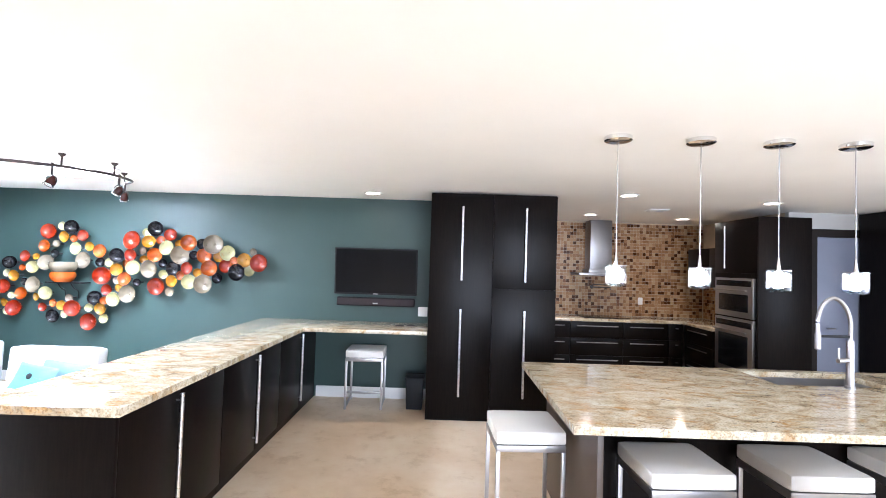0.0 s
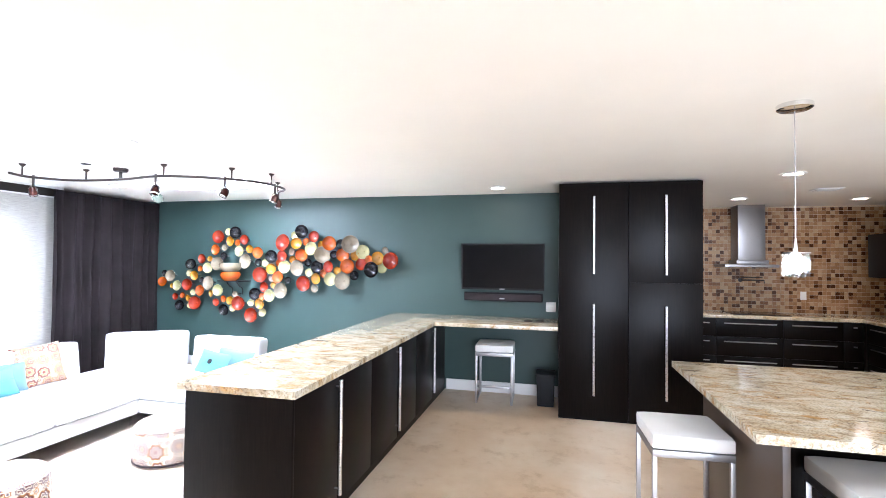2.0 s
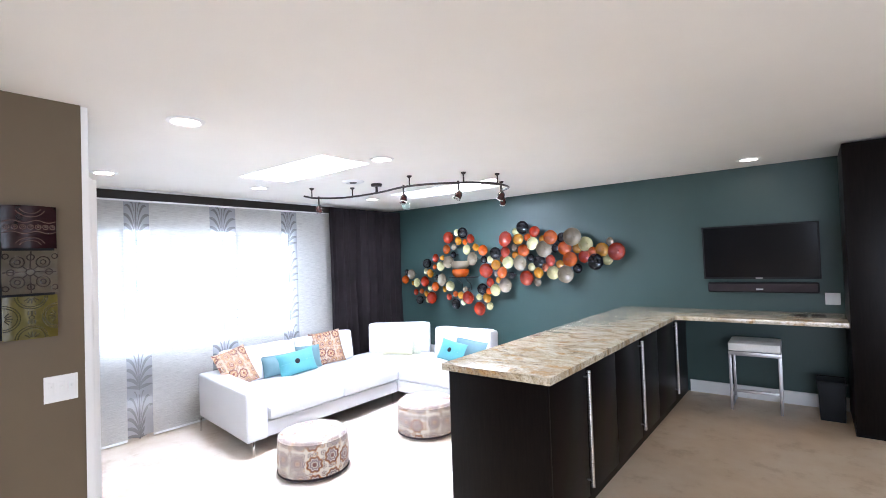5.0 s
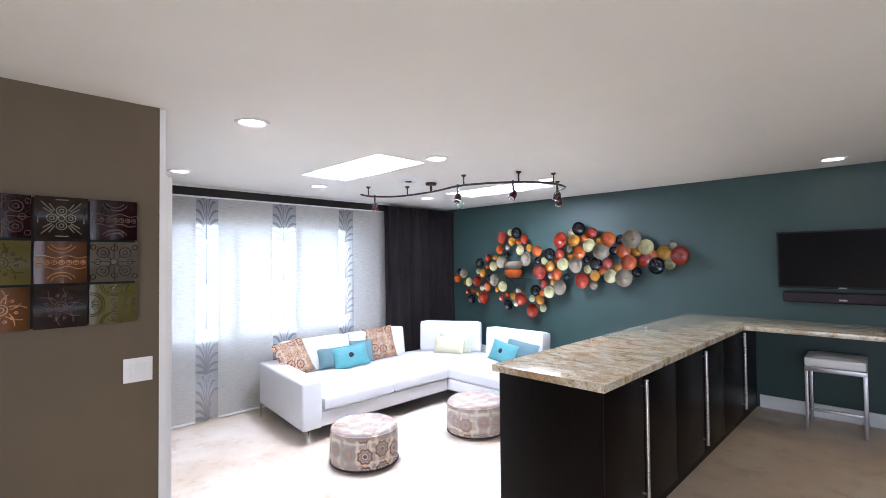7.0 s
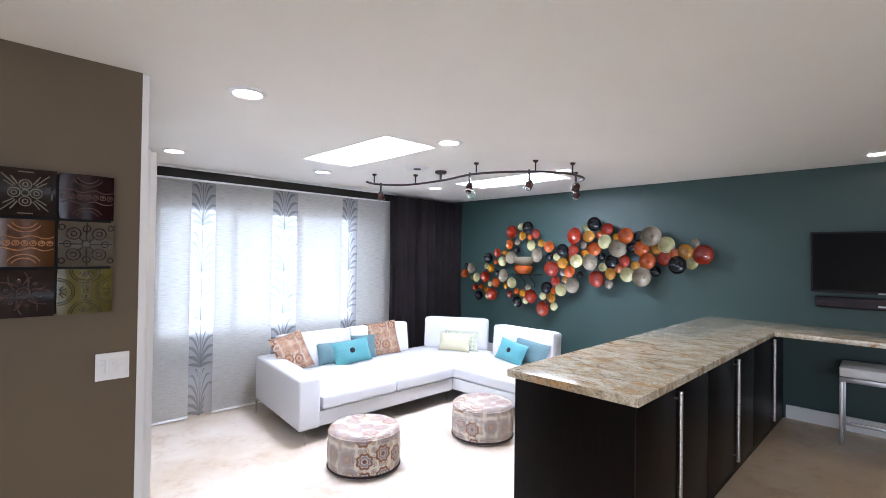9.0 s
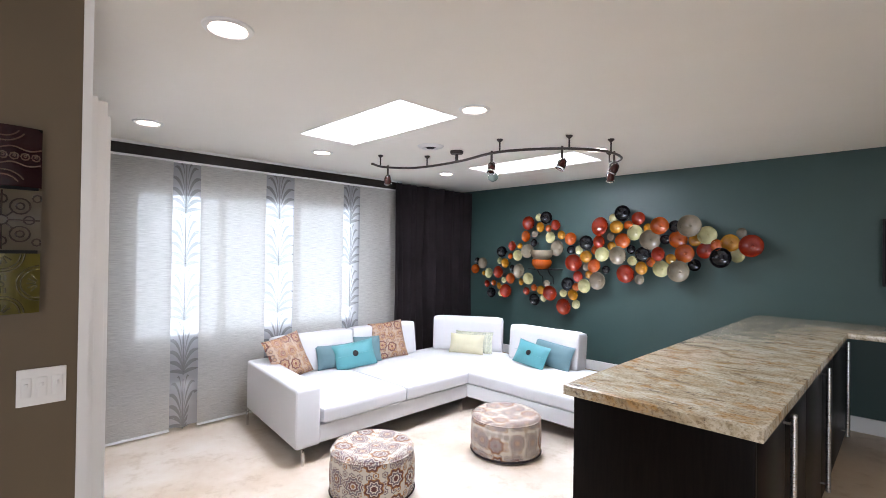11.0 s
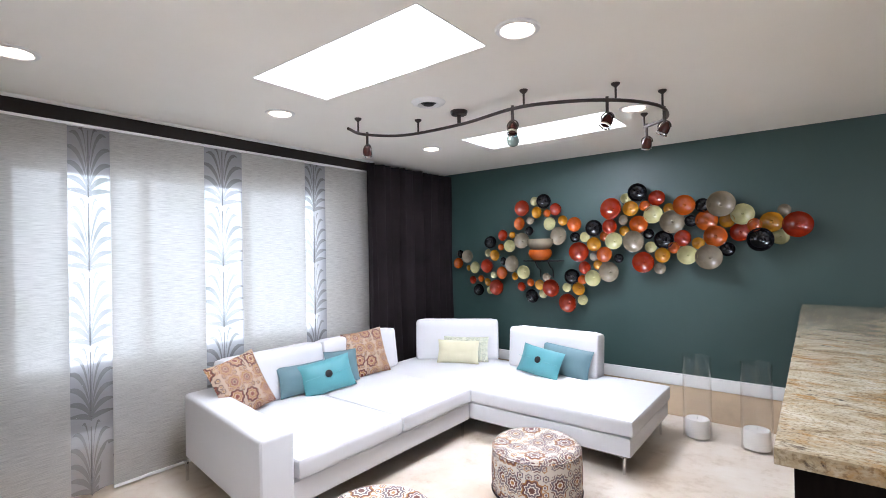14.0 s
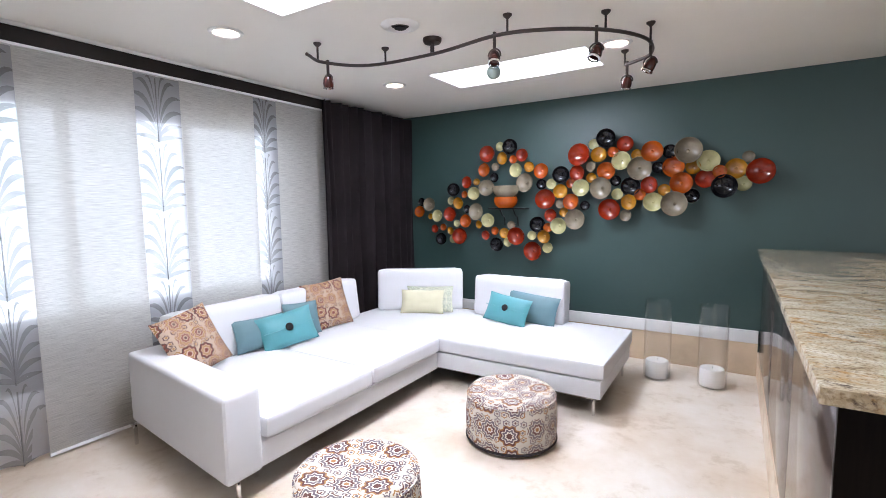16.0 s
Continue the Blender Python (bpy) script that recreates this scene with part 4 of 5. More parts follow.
HOOD = metal("hood_steel", (0.26, 0.25, 0.25), 0.34)
h = thing("range_hood", (2.72, 7.1, 1.55), "stainless steel chimney range hood", "range hood")
part("chimney", box(2.50, 2.84, 7.10, YK - 0.012, 1.66, TOP - 0.001, 0.003), HOOD, h)
bmh = box(2.27, 2.93, 6.90, YK - 0.012, 1.56, 1.60, 0.004)
part("canopy", bmh, HOOD, h)
part("flue_collar", box(2.47, 2.87, 7.07, YK - 0.012, 1.601, 1.659, 0.004), HOOD, h)
ck = thing("cooktop", (2.7, 7.1, 0.912), "black glass cooktop set in granite", "cooktop")
part("glass_top", box(2.36, 3.06, 6.86, 7.32, 0.912, 0.920, 0.002), BLACK_GLOSS, ck)
pf = thing("pot_filler", (2.72, YK, 1.36), "bronze folding pot filler tap on the mosaic wall", "tap")
part("plate", lathe([(0.03, 0), (0.03, 0.01), (0, 0.012)], (2.62, YK - 0.010, 1.37), 16, "-Y"), BRONZE, pf)
part("arm", tube([(2.62, YK - 0.02, 1.37), (2.62, YK - 0.06, 1.37), (2.90, YK - 0.10, 1.37), (2.90, YK - 0.10, 1.33)], 0.010), BRONZE, pf)
part("second_arm", tube([(2.62, YK - 0.05, 1.41), (2.88, YK - 0.09, 1.41)], 0.008), BRONZE, pf)
wall_plate("outlet_plate", "cream outlet plate on the mosaic wall", 3.42, YK - 0.012, 1.16, 0.075, 0.115, "y", (0.0,))

uc = thing("wall_cabinet", (4.28, 6.5, 1.44), "dark espresso wall cabinet beside the oven tower", "cabinet")
part("body", box(4.122, 4.455, 6.01, 7.2, 1.44, 2.02), ESPRESSO, uc)
for a, b in ((6.012, 6.603), (6.607, 7.198)):
    part("door", box(4.10, 4.121, a, b, 1.442, 2.018, 0.002), ESPRESSO, uc)

ot = thing("oven_tower", (4.14, 5.57, 0), "tall espresso oven tower with two steel ovens", "cabinet")
part("body", box(3.852, 4.45, 5.14, 6.0, 0, 2.33), ESPRESSO, ot)
part("side_panel", box(3.83, 4.452, 5.12, 5.139, 0, 2.33, 0.002), ESPRESSO, ot)
ud = part("upper_door", box(3.83, 3.851, 5.145, 5.995, 1.66, 2.325, 0.002), ESPRESSO, ot)
part("handle", tube([(3.795, 5.72, 1.72), (3.795, 5.72, 2.26)], 0.010, 8), STEEL, ud)
for z0, z1, lab in ((1.12, 1.60, "upper steel oven"), (0.42, 1.10, "lower steel oven")):
    ov = part("oven", box(3.815, 3.851, 5.19, 5.95, z0, z1, 0.004), STEEL, ot, lab)
    part("window", box(3.809, 3.816, 5.28, 5.86, z0 + 0.07, z1 - 0.20, 0.002), BLACK_GLOSS, ov)
    part("handle", tube([(3.765, 5.24, z1 - 0.15), (3.765, 5.90, z1 - 0.15)], 0.012, 8), STEEL, ov)
    part("control_panel", box(3.810, 3.816, 5.22, 5.92, z1 - 0.10, z1 - 0.03, 0.001), BLACK_GLOSS, ov)
solo("wall_kitchen_east", box(4.456, 4.55, 5.565, YK, 0, TOP), STONE, "tan side wall behind the oven tower", "wall", kind="structure")
BLUE_DOOR = painted("blue_grey_door", (0.20, 0.22, 0.29), 0.4)
df = thing("door_2", (5.1, 5.5, 0), "blue-grey door beyond the oven tower", "door", kind="structure")
part("leaf", box(4.803, 5.70, 5.50, 5.54, 0.0, 2.14, 0.003), BLUE_DOOR, df)
part("frame", boxes((4.456, 4.80, 5.48, 5.56, 0, 2.24), (4.80, 5.8, 5.48, 5.56, 2.145, 2.24)), DARK, df, "dark door frame")
part("door_handle", tube([(4.90, 5.45, 1.02), (5.00, 5.45, 1.02)], 0.010, 8), STEEL, df)
solo("wall_far", boxes((4.456, 4.719, 5.50, 5.56, 2.241, TOP), (4.719, 6.5, 5.50, 5.60, 2.241, TOP)), GREYWALL, "beige wall above the far door", "wall", kind="structure")
pt = thing("pantry_cabinet", (5.76, 5.1, 0), "tall dark espresso pantry cabinet", "cabinet")
part("body", box(5.31, 6.22, 4.80, 5.47, 0, 2.43), ESPRESSO, pt)
for x0, x1 in ((5.312, 5.759), (5.763, 6.218)):
    dd = part("door", box(x0, x1, 4.779, 4.799, 0.08, 2.42, 0.002), ESPRESSO, pt)
    part("handle", tube([(x1 - 0.06, 4.74, 1.0), (x1 - 0.06, 4.74, 1.6)], 0.01, 8), STEEL, dd)

# ---- island ----
IX0, IX1, IY0, IY1 = 0.815, 3.95, 1.895, 3.36
SX0, SX1, SY0, SY1 = 2.45, 3.25, 2.86, 3.28
top = boxes((IX0, SX0, IY0, IY1, 0.872, 0.912), (SX1, IX1, IY0, IY1, 0.872, 0.912), (SX0, SX1, IY0, SY0, 0.872, 0.912), (SX0, SX1, SY1, IY1, 0.872, 0.912))
bmesh.ops.remove_doubles(top, verts=top.verts, dist=0.0005)
solo("island_worktop", top, GRANITE, "polished cream and gold granite island worktop", "worktop")
isl = thing("kitchen_island", (2.4, 2.9, 0), "espresso wood kitchen island with a stool overhang", "island")
part("body", boxes((1.04, SX0 - 0.05, 2.52, 3.30, 0.0, 0.871), (SX1 + 0.05, 3.90, 2.52, 3.30, 0.0, 0.871), (SX0 - 0.05, SX1 + 0.05, 2.52, 2.78, 0.0, 0.871), (SX0 - 0.05, SX1 + 0.05, 2.78, 3.30, 0.0, 0.60)), ESPRESSO, isl)
part("end_panel", box(1.005, 1.038, 2.13, 3.31, 0.0, 0.871, 0.002), painted("walnut_panel", (0.055, 0.035, 0.022), 0.4, 0.2), isl, "brown wood end panel")
sk = thing("sink", (2.85, 3.07, 0.66), "undermounted stainless steel sink", "sink")
part("basin", boxes((SX0 + 0.001, SX1 - 0.001, SY0 + 0.001, SY1 - 0.001, 0.66, 0.668), (SX0 - 0.012, SX0, SY0, SY1, 0.66, 0.871), (SX1, SX1 + 0.012, SY0, SY1, 0.66, 0.871), (SX0, SX1, SY0 - 0.012, SY0, 0.66, 0.871), (SX0, SX1, SY1, SY1 + 0.012, 0.66, 0.871)), STEEL, sk)
part("drain", lathe([(0.045, 0.669), (0.04, 0.674), (0, 0.671)], (2.85, 3.07, 0), 20), CHROME, sk)
FX, FY = 2.885, 2.80
fa = thing("kitchen_tap", (FX, FY, 0.912), "tall brushed steel spring-neck kitchen tap", "tap")
part("column", lathe([(0.028, 0.912), (0.028, 0.93), (0.022, 0.935), (0.022, 1.22), (0.018, 1.23), (0, 1.23)], (FX, FY, 0), 20), STEEL, fa)
part("neck", tube(smooth_path([(FX, FY, 1.22), (FX, FY, 1.36), (FX - 0.04, FY, 1.46), (FX - 0.11, FY, 1.505), (FX - 0.18, FY, 1.46), (FX - 0.215, FY, 1.36), (FX - 0.215, FY, 1.27)]), 0.013, 12), STEEL, fa)
part("spray_head", lathe([(0.015, 1.28), (0.018, 1.26), (0.018, 1.17), (0.014, 1.165), (0, 1.165)], (FX - 0.215, FY, 0), 16), STEEL, fa)
part("holder_arm", box(FX - 0.205, FX, FY - 0.008, FY + 0.008, 1.245, 1.262, 0.002), BLACK_MATTE, fa, "black holder arm")
lv = part("lever_hub", tube([(FX, FY, 1.10), (FX - 0.09, FY - 0.01, 1.095)], 0.016, 12), STEEL, fa)
part("lever", tube([(FX - 0.085, FY - 0.01, 1.10), (FX - 0.085, FY - 0.01, 1.18)], 0.006, 8), STEEL, lv)
bt = thing("dining_chair", (0, 0, 0), "light grey upholstered chair back near the island", "chair")
part("backrest", slab_cushion(-0.22, 0.22, -0.03, 0.03, 0.42, 0.80, 0.03, 0.0, 8), fabric("grey_cloth", (0.40, 0.42, 0.47)), bt)
part("seat", slab_cushion(-0.22, 0.22, 0.031, 0.45, 0.36, 0.42, 0.02, 0.005, 8), fabric("grey_cloth", (0.40, 0.42, 0.47)), bt)
for x in (-0.19, 0.19):
    for y in (0.06, 0.42):
        part("leg", box(x - 0.015, x + 0.015, y - 0.015, y + 0.015, 0, 0.36, 0.002), STEEL, bt)
bt.matrix_basis = pose(1.87, 1.47, 0, 0, 0, 4)

# ---- pendants and ceiling fittings ----


def pendant(x, y):
    p = thing("pendant_lamp", (0, 0, 0), "chrome pendant with a glowing crystal cube shade", "pendant lamp", "island pendants")
    part("canopy", lathe([(0, -0.030), (0.070, -0.029), (0.080, -0.023), (0.082, -0.004), (0.079, 0.0), (0, 0)], n=32), CHROME, p)
    part("cord", tube([(0, 0, -0.036), (0, 0, -0.70)], 0.0028, 8), STEEL, p)
    part("stem", lathe([(0.004, -0.69), (0.008, -0.72), (0.012, -0.765), (0, -0.766)], n=12), CHROME, p)
    w, u, zb, zt = 0.044, 0.034, -0.885, -0.77
    sh = part("shade", boxes((-w, w, -w, -u, zb, zt), (-w, w, u, w, zb, zt), (-w, -u, -u, u, zb, zt), (u, w, -u, u, zb, zt), bevel=0.003), CRYSTAL, p, "crystal cube shade")
    part("bulb", lathe([(0, -0.872), (0.022, -0.868), (0.029, -0.85), (0.029, -0.80), (0.020, -0.778), (0, -0.772)], n=16), PENDANT_GLOW, sh)
    part("top_plate", box(-w, w, -w, w, zt, zt + 0.006, 0.001), CHROME, sh)
    for a in range(8):
        px, py = 0.0315 * (1 if a % 2 else -1) * (1 if a < 4 else 0.3), 0.0315 * (1 if a % 4 < 2 else -1) * (0.3 if a < 4 else 1)
        part("prism", box(px - 0.006, px + 0.006, py - 0.006, py + 0.006, -0.893, -0.878, 0.002), CRYSTAL, sh)
    p.matrix_basis = pose(x, y, TOP, 0, 0, 8)
    return p


p1 = pendant(1.20, 2.45)
for x, y in ((1.694, 2.45), (2.159, 2.45), (2.614, 2.45)):
    copy_thing(p1, pose(x, y, TOP, 0, 0, 8))


def downlight(x, y):
    d = thing("recessed_downlight", (0, 0, 0), "round white recessed ceiling downlight, lit", "downlight", "downlights")
    part("trim_ring", lathe([(0.072, -0.004), (0.080, -0.012), (0.100, -0.008), (0.105, -0.001), (0.072, -0.001)], n=36), WHITE, d)
    part("lens", lathe([(0, -0.003), (0.071, -0.003)], n=28), LAMP_WARM, d, "glowing lens")
    d.matrix_basis = pose(x, y, TOP)
    return d


d1 = downlight(-3.03, 0.81)
for x, y in ((-3.0, 2.37), (-5.02, 0.97), (-4.96, 2.40), (-4.905, 4.04), (-2.957, 3.99), (-0.64, 4.97), (2.10, 4.57), (2.26, 6.36), (3.68, 6.57), (3.77, 4.81)):
    copy_thing(d1, pose(x, y, TOP))

v = thing("ceiling_vent", (-3.993, 2.915, TOP), "round white ceiling vent with a dark slot", "vent")
part("ring", lathe([(0.055, -0.006), (0.075, -0.022), (0.11, -0.010), (0.118, 0)], (-3.993, 2.915, TOP), 36), WHITE, v)
part("core", lathe([(0, -0.004), (0.054, -0.006)], (-3.993, 2.915, TOP), 24), BLACK_MATTE, v, "dark core")
part("disc", lathe([(0, -0.020), (0.036, -0.020), (0.034, -0.014), (0, -0.012)], (-3.993, 2.915, TOP), 24), BLACK_MATTE, v)
v = thing("kitchen_vent", (2.884, 5.66, TOP), "square white ceiling air vent", "vent")
part("frame", box(2.76, 3.01, 5.56, 5.76, TOP - 0.010, TOP - 0.001, 0.002), WHITE, v)
for k in range(5):
    part("slat", box(2.78, 2.99, 5.585 + 0.034 * k, 5.60 + 0.034 * k, TOP - 0.015, TOP - 0.010), GREYWALL, v)
sd = thing("smoke_detector", (5.1, 5.7, TOP), "round white smoke detector on the ceiling", "smoke detector")
part("body", lathe([(0, -0.04), (0.05, -0.038), (0.065, -0.02), (0.07, 0)], (5.1, 5.7, TOP), 28), WHITE, sd)

# ---- curved track light ----
TZ = 2.335
track = thing("track_light", (-3.98, 3.26, TOP), "curved bronze monorail track light with five heads", "track light")
PTS = [(-4.62, 2.74), (-4.665, 2.93), (-4.45, 3.16), (-3.93, 3.20), (-3.45, 3.12), (-3.16, 3.20), (-2.92, 3.36), (-2.77, 3.55), (-2.705, 3.76), (-2.75, 4.03), (-2.93, 4.19)]
part("rail", tube(smooth_path([(x, y, TZ) for x, y in PTS]), 0.011, 10), BRONZE, track)
part("canopy", lathe([(0, -0.03), (0.055, -0.028), (0.062, -0.015), (0.062, 0), (0, 0)], (-3.96, 3.22, TOP), 28), BRONZE, track)
part("canopy_stem", tube([(-3.96, 3.22, TZ), (-3.96, 3.22, TOP - 0.02)], 0.014), BRONZE, track)
for x, y in ((-4.645, 2.86), (-4.33, 3.19), (-3.38, 3.125), (-2.89, 3.39), (-2.70, 3.72), (-2.94, 4.195)):
    st2 = part("standoff", tube([(x, y, TZ), (x, y, TOP - 0.008)], 0.007), BRONZE, track)
    part("flange", lathe([(0.008, -0.025), (0.025, -0.010), (0.027, 0), (0, 0)], (x, y, TOP), 16), BRONZE, st2)


def head(x, y, aim):
    hd = part("lamp_head", tube([(x, y, TZ + 0.02), (x, y, TZ - 0.075)], 0.010), BRONZE, track)
    yoke = [(x + 0.040 * math.cos(a), y, TZ - 0.115 + 0.040 * math.sin(a)) for a in np.linspace(math.pi * 1.05, -0.05 * math.pi, 12)]
    part("yoke", tube(yoke, 0.005, 6), BRONZE, hd)
    b = lathe([(0, 0.045), (0.020, 0.040), (0.032, 0.020), (0.036, -0.010), (0.034, -0.030), (0.028, -0.034), (0.024, -0.02), (0, -0.012)], n=20)
    b.transform(Matrix.Translation((x, y, TZ - 0.125)) @ Euler((radians(28), 0, radians(aim))).to_matrix().to_4x4())
    part("shade", b, COPPER_GLASS, hd, "copper-red glass shade")
    b = lathe([(0.030, -0.036), (0.037, -0.036), (0.038, -0.044), (0.030, -0.046)], n=20)
    b.transform(Matrix.Translation((x, y, TZ - 0.125)) @ Euler((radians(28), 0, radians(aim))).to_matrix().to_4x4())
    part("rim", b, CHROME, hd, "polished rim")


for x, y, aim in ((-4.655, 2.96, 40), (-3.46, 3.12, 200), (-2.93, 3.35, 150), (-2.71, 3.80, 100), (-2.92, 4.18, 30)):
    head(x, y, aim)
gb = thing("hanging_crystal", (-3.62, 3.36, 2.2), "small faceted smoky green crystal ball below the track", "ornament")
b = bmesh.new()
bmesh.ops.create_icosphere(b, subdivisions=2, radius=0.045)
b.transform(Matrix.Translation((-3.50, 3.19, 2.15)))
part("ball", b, painted("smoky_crystal", (0.16, 0.20, 0.18), 0.1, 0.5, 40, 0.5), gb)
part("wire", tube([(-3.50, 3.19, 2.19), (-3.48, 3.15, TZ)], 0.002, 6), BRONZE, gb)

# ---- pressed-metal art on the taupe wall ----
art = thing("wall_art", (XB, -0.09, 1.25), "nine curved pressed-metal tiles in maroon, lime and copper", "wall art")
MAROON = painted("maroon_enamel", (0.030, 0.008, 0.010), 0.2, 0.4)
PEWTER = painted("pewter_enamel", (0.15, 0.125, 0.085), 0.25, 0.35)
LIME = painted("lime_enamel", (0.19, 0.155, 0.032), 0.22, 0.35)
COPPERY = painted("copper_enamel", (0.17, 0.072, 0.027), 0.22, 0.35)
UMBER = painted("umber_enamel", (0.028, 0.015, 0.012), 0.22, 0.4)
for m in (MAROON, UMBER, PEWTER, LIME, COPPERY):
    m.node_tree.nodes["Principled BSDF"].inputs["Specular IOR Level"].default_value = 0.5
SILVERY = painted("worn_pewter_enamel", (0.17, 0.15, 0.105), 0.2, 0.35)
OLIVE = painted("olive_enamel", (0.060, 0.050, 0.010), 0.25, 0.35)
RUSTY = painted("bright_copper_enamel", (0.36, 0.16, 0.055), 0.2, 0.3)
PLUM = painted("plum_enamel", (0.085, 0.040, 0.032), 0.15, 0.3)


def ring_at(y, z, rad, a0=0.0, a1=2 * math.pi, n=14):
    return [(y + rad * math.cos(a), z + rad * math.sin(a)) for a in np.linspace(a0, a1, n)]


def flower_lines():
    out = [ring_at(0, 0, 0.013)]
    for k in range(4):
        a = k * math.pi / 2
        out.append(ring_at(0.036 * math.cos(a), 0.036 * math.sin(a), 0.020))
        out.append(ring_at(0.036 * math.cos(a), 0.036 * math.sin(a), 0.009, n=9))
        for d in (0.60, 0.785, 0.97):
            out.append([(q * math.cos(a + d), q * math.sin(a + d)) for q in (0.045, 0.065, 0.085 + 0.025 * (d == 0.785))])
        out.append([(0.088 * math.cos(a) - w * math.sin(a), 0.088 * math.sin(a) + w * math.cos(a)) for w in (-0.025, 0, 0.025)])
    return out


def scroll_lines():
    out = [ring_at(0, 0, 0.016)]
    for sy, sz in ((1, 1), (1, -1), (-1, 1), (-1, -1)):
        out += [ring_at(sy * 0.047, sz * 0.047, 0.026), ring_at(sy * 0.047, sz * 0.047, 0.011, n=9), ring_at(sy * 0.090, sz * 0.075, 0.012, n=9)]
        out.append([(sy * 0.012, sz * 0.012), (sy * 0.030, sz * 0.030)])
    for a in range(4):
        c, d = math.cos(a * math.pi / 2), math.sin(a * math.pi / 2)
        out += [[(c * q, d * q) for q in (0.018, 0.055, 0.098)], ring_at(c * 0.070, d * 0.070, 0.014, n=10)]
    return out


def arc_lines():
    out = []
    for k in range(4):
        a = k * math.pi / 2
        cy, cz = 0.1 * math.cos(a), 0.1 * math.sin(a)
        for rad in (0.060, 0.050):
            out.append(ring_at(cy, cz, rad, a + math.pi / 2 + 0.02, a + 1.5 * math.pi - 0.02))
        for d in (-0.9, -0.45, 0, 0.45, 0.9):
            out.append([(cy - q * math.cos(a + d), cz - q * math.sin(a + d)) for q in (0.010, 0.022, 0.034)])
    for w in (-0.012, 0, 0.012):
        out += [[(w, q) for q in (-0.030, -0.012)], [(w, q) for q in (0.012, 0.030)]]
    return out + [ring_at(0, 0, 0.009, n=9)]


def swirl_lines():
    out = [ring_at(0, 0, 0.012, n=9), ring_at(0, 0, 0.024)]
    for k in range(12):
        a = k * math.pi / 6
        reach = 0.090 if k % 3 else 0.075
        out.append([(q * math.cos(a + 9 * (q - 0.03) * (-1) ** k * 0.9), q * math.sin(a + 9 * (q - 0.03) * (-1) ** k * 0.9)) for q in np.linspace(0.032, reach, 7)])
        out.append(ring_at(0.055 * math.cos(a + 0.26), 0.055 * math.sin(a + 0.26), 0.006, n=7))
    return out


def band_lines():
    out = []
    for w in (-0.026, 0.026):
        out.append([(y, w + 0.006 * math.sin(70 * y)) for y in np.linspace(-0.098, 0.098, 22)])
    for k in range(7):
        y = -0.084 + 0.028 * k
        out += [ring_at(y, 0, 0.011, n=9), ring_at(y, 0.002, 0.004, n=6)]
    for sz in (1, -1):
        out += [ring_at(0, sz * 0.11, 0.062, -sz * 2.6 if sz > 0 else 0.55, -sz * 0.55 if sz > 0 else 2.6), ring_at(0, sz * 0.11, 0.046, -sz * 2.6 if sz > 0 else 0.55, -sz * 0.55 if sz > 0 else 2.6)]
    return out


# rows from the bottom, each tile: enamel, relief colour, motif
TILES = [[(COPPERY, RUSTY, swirl_lines), (UMBER, PLUM, swirl_lines), (LIME, OLIVE, arc_lines)],
         [(LIME, OLIVE, swirl_lines), (COPPERY, RUSTY, band_lines), (PEWTER, UMBER, scroll_lines)],
         [(MAROON, PLUM, scroll_lines), (UMBER, SILVERY, flower_lines), (MAROON, PLUM, band_lines)]]
HALF = 0.1015
for i in range(3):
    for j in range(3):
        cy, cz = -0.307 + 0.2135 * i, 1.37 + 0.2145 * j
        enamel, line_colour, motif = TILES[j][i]

        def on_tile(py, pz, lift):
            u = pz / HALF if (i + j) % 2 else py / HALF
            sag = 0.022 * (1 - u * u)
            return (XB + 0.022 + lift + (sag if (i + j) % 2 == 0 else 0.024 - sag), cy + py, cz + pz)

        b = bmesh.new()
        n = 16
        g = [[b.verts.new(on_tile((2 * a / n - 1) * HALF, (2 * c / n - 1) * HALF, 0)) for c in range(n + 1)] for a in range(n + 1)]
        for a in range(n):
            for c in range(n):
                b.faces.new((g[a][c], g[a + 1][c], g[a + 1][c + 1], g[a][c + 1]))
        bmesh.ops.solidify(b, geom=b.faces[:], thickness=0.004)
        tile = part("tile", b, enamel, art)
        b = None
        for line in motif():
            b = tube([on_tile(max(-0.1, min(0.1, y)), max(-0.1, min(0.1, z)), 0.0005) for y, z in line], 0.0028, 6, bm=b)
        part("relief", b, line_colour, tile)
part("backing", box(XB + 0.001, XB + 0.012, -0.40, 0.215, 1.272, 1.895, 0.002), BLACK_MATTE, art, "dark backing board")

# ---- mosaic on the kitchen wall ----
mosaic = thing("mosaic_backsplash", (3.0, YK, 0.912), "brown and tan glass mosaic backsplash", "backsplash", kind="structure")


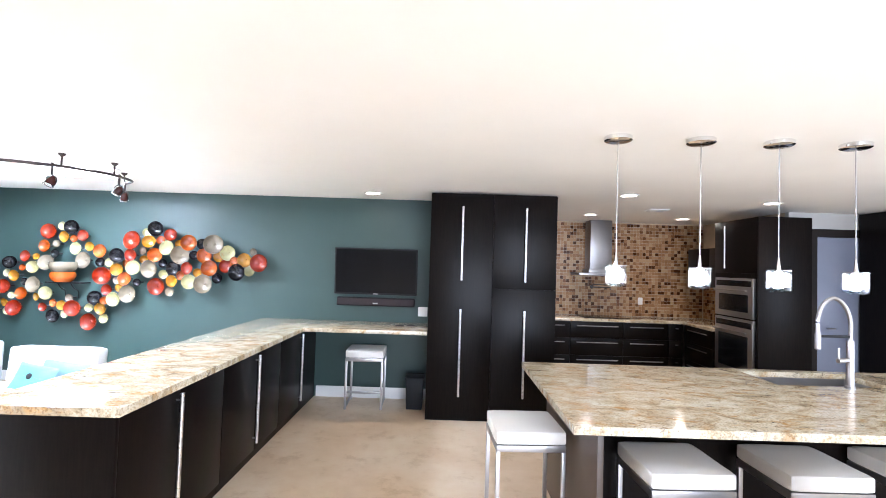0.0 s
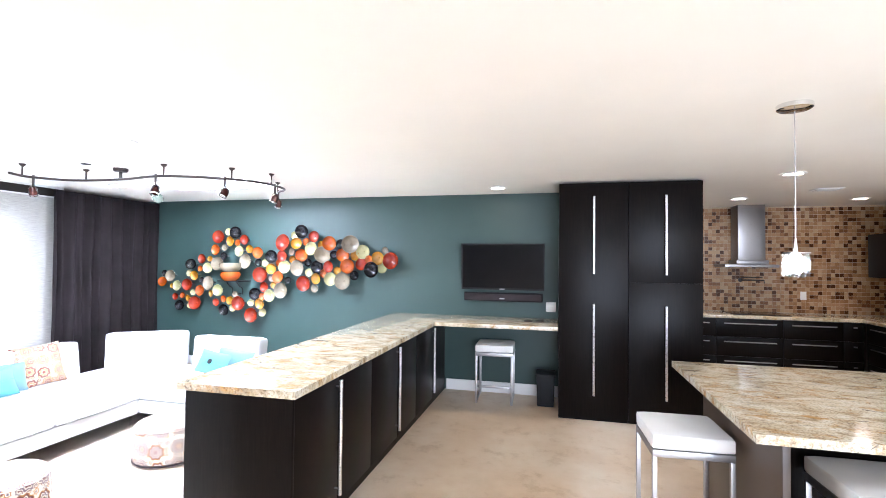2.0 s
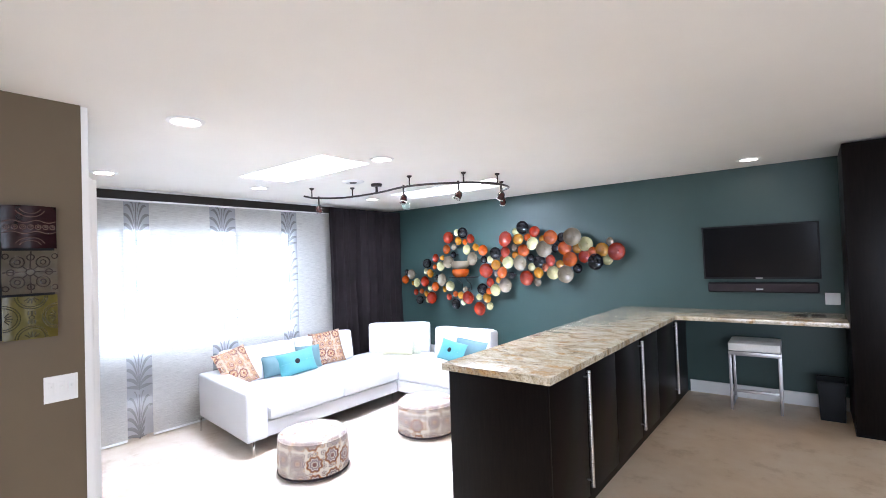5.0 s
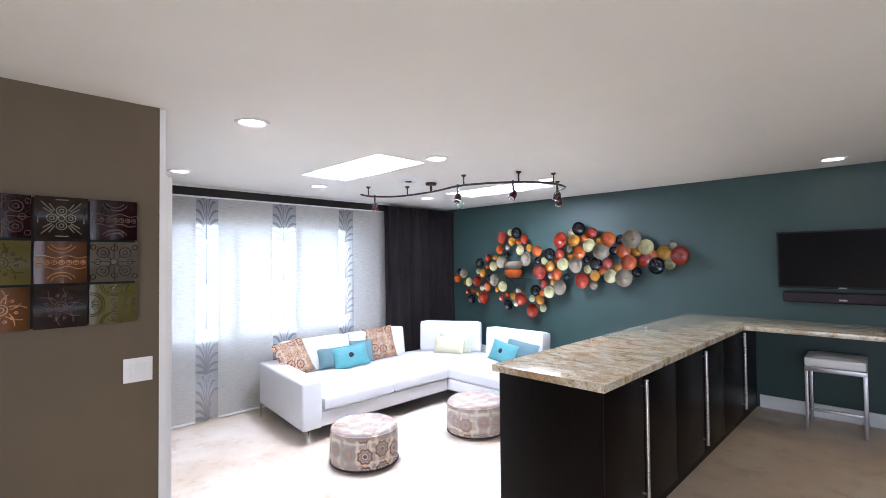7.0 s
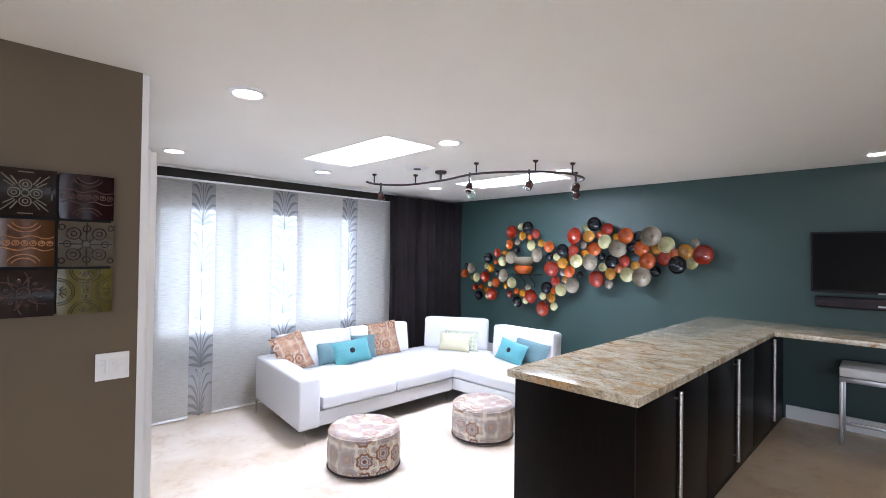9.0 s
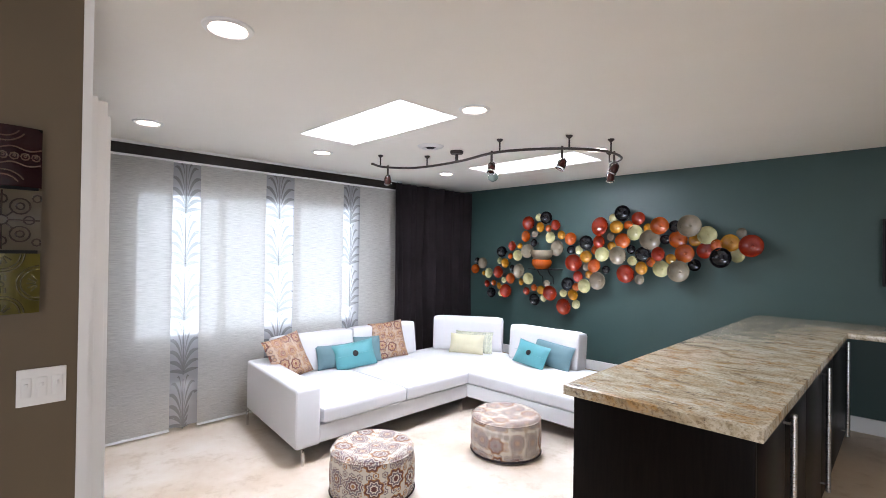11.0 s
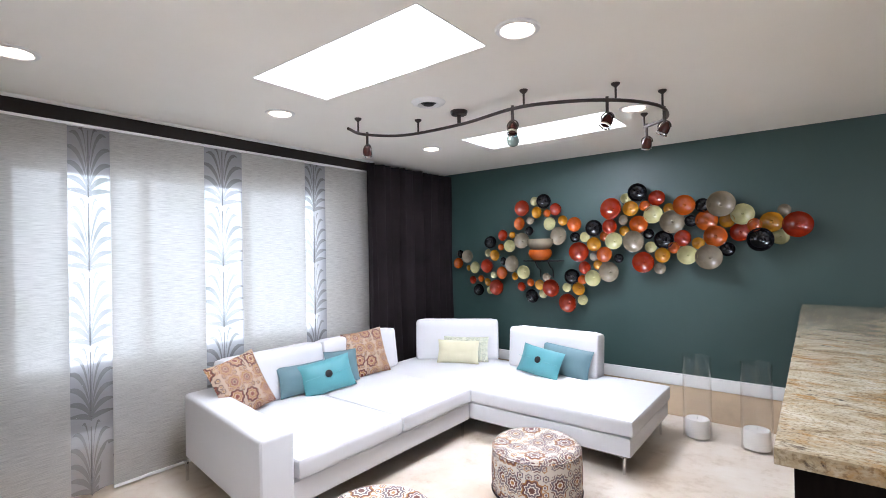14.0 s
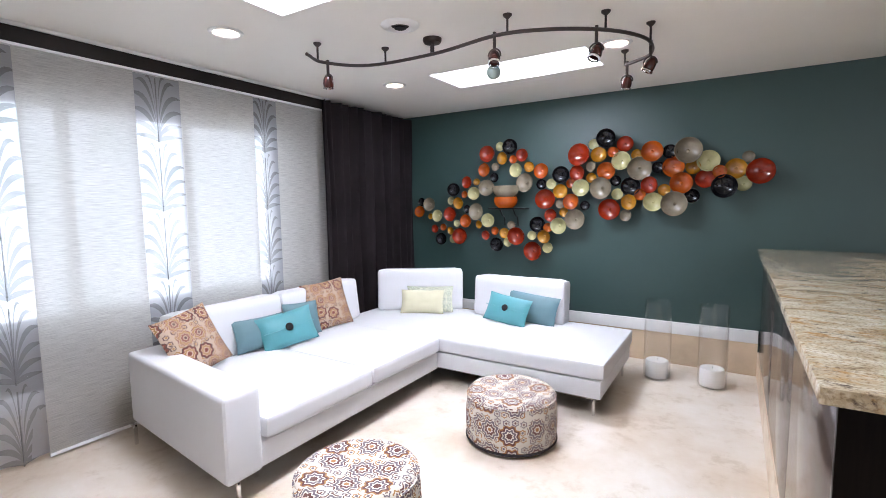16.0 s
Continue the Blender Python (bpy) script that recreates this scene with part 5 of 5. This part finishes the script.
def mosaic_material():
    m, t, b = material("mosaic_tile", (0.3, 0.2, 0.1), 0.2)
    g = t.nodes.new("ShaderNodeNewGeometry")
    c = ramp(t, g.outputs["Random Per Island"], [(0.0, (0.07, 0.028, 0.012)), (0.11, (0.28, 0.15, 0.070)), (0.30, (0.36, 0.215, 0.11)), (0.52, (0.31, 0.17, 0.080)), (0.70, (0.41, 0.275, 0.155)), (0.87, (0.17, 0.078, 0.035))], "CONSTANT")
    t.links.new(c, b.inputs["Base Color"])
    return m


part("grout", box(1.47, 4.455, YK - 0.006, YK - 0.001, 0.912, TOP - 0.001), STONE, mosaic)
S = 0.052
verts, faces = [], []
for i in range(int(2.97 / S)):
    for j in range(int((TOP - 0.914) / S)):
        x, z = 1.475 + i * S, 0.915 + j * S
        k = len(verts)
        y = YK - 0.011 - 0.0015 * random.random()
        e = S - 0.005
        verts += [(x, y, z), (x + e, y, z), (x + e, y, z + e), (x, y, z + e), (x - 0.001, YK - 0.005, z - 0.001), (x + e + 0.001, YK - 0.005, z - 0.001), (x + e + 0.001, YK - 0.005, z + e + 0.001), (x - 0.001, YK - 0.005, z + e + 0.001)]
        faces += [(k, k + 1, k + 2, k + 3), (k + 4, k + 5, k + 1, k), (k + 5, k + 6, k + 2, k + 1), (k + 6, k + 7, k + 3, k + 2), (k + 7, k + 4, k, k + 3)]
for i in range(int(1.36 / S)):
    for j in range(10):
        y, z = 6.02 + i * S, 0.915 + j * S
        k = len(verts)
        x = 4.444 - 0.0015 * random.random()
        e = S - 0.005
        verts += [(x, y, z), (x, y + e, z), (x, y + e, z + e), (x, y, z + e), (4.4555, y - 0.001, z - 0.001), (4.4555, y + e + 0.001, z - 0.001), (4.4555, y + e + 0.001, z + e + 0.001), (4.4555, y - 0.001, z + e + 0.001)]
        faces += [(k + 3, k + 2, k + 1, k), (k, k + 1, k + 5, k + 4), (k + 1, k + 2, k + 6, k + 5), (k + 2, k + 3, k + 7, k + 6), (k + 3, k, k + 4, k + 7)]
me = bpy.data.meshes.new("tiles")
me.from_pydata([(x - 3.0, y - YK, z - 0.912) for x, y, z in verts], [], faces)
me.materials.append(mosaic_material())
tl = new("tiles", me)
tl.parent = mosaic
tagged(tl, "small square glass tiles in browns and tans", kind="stuff")
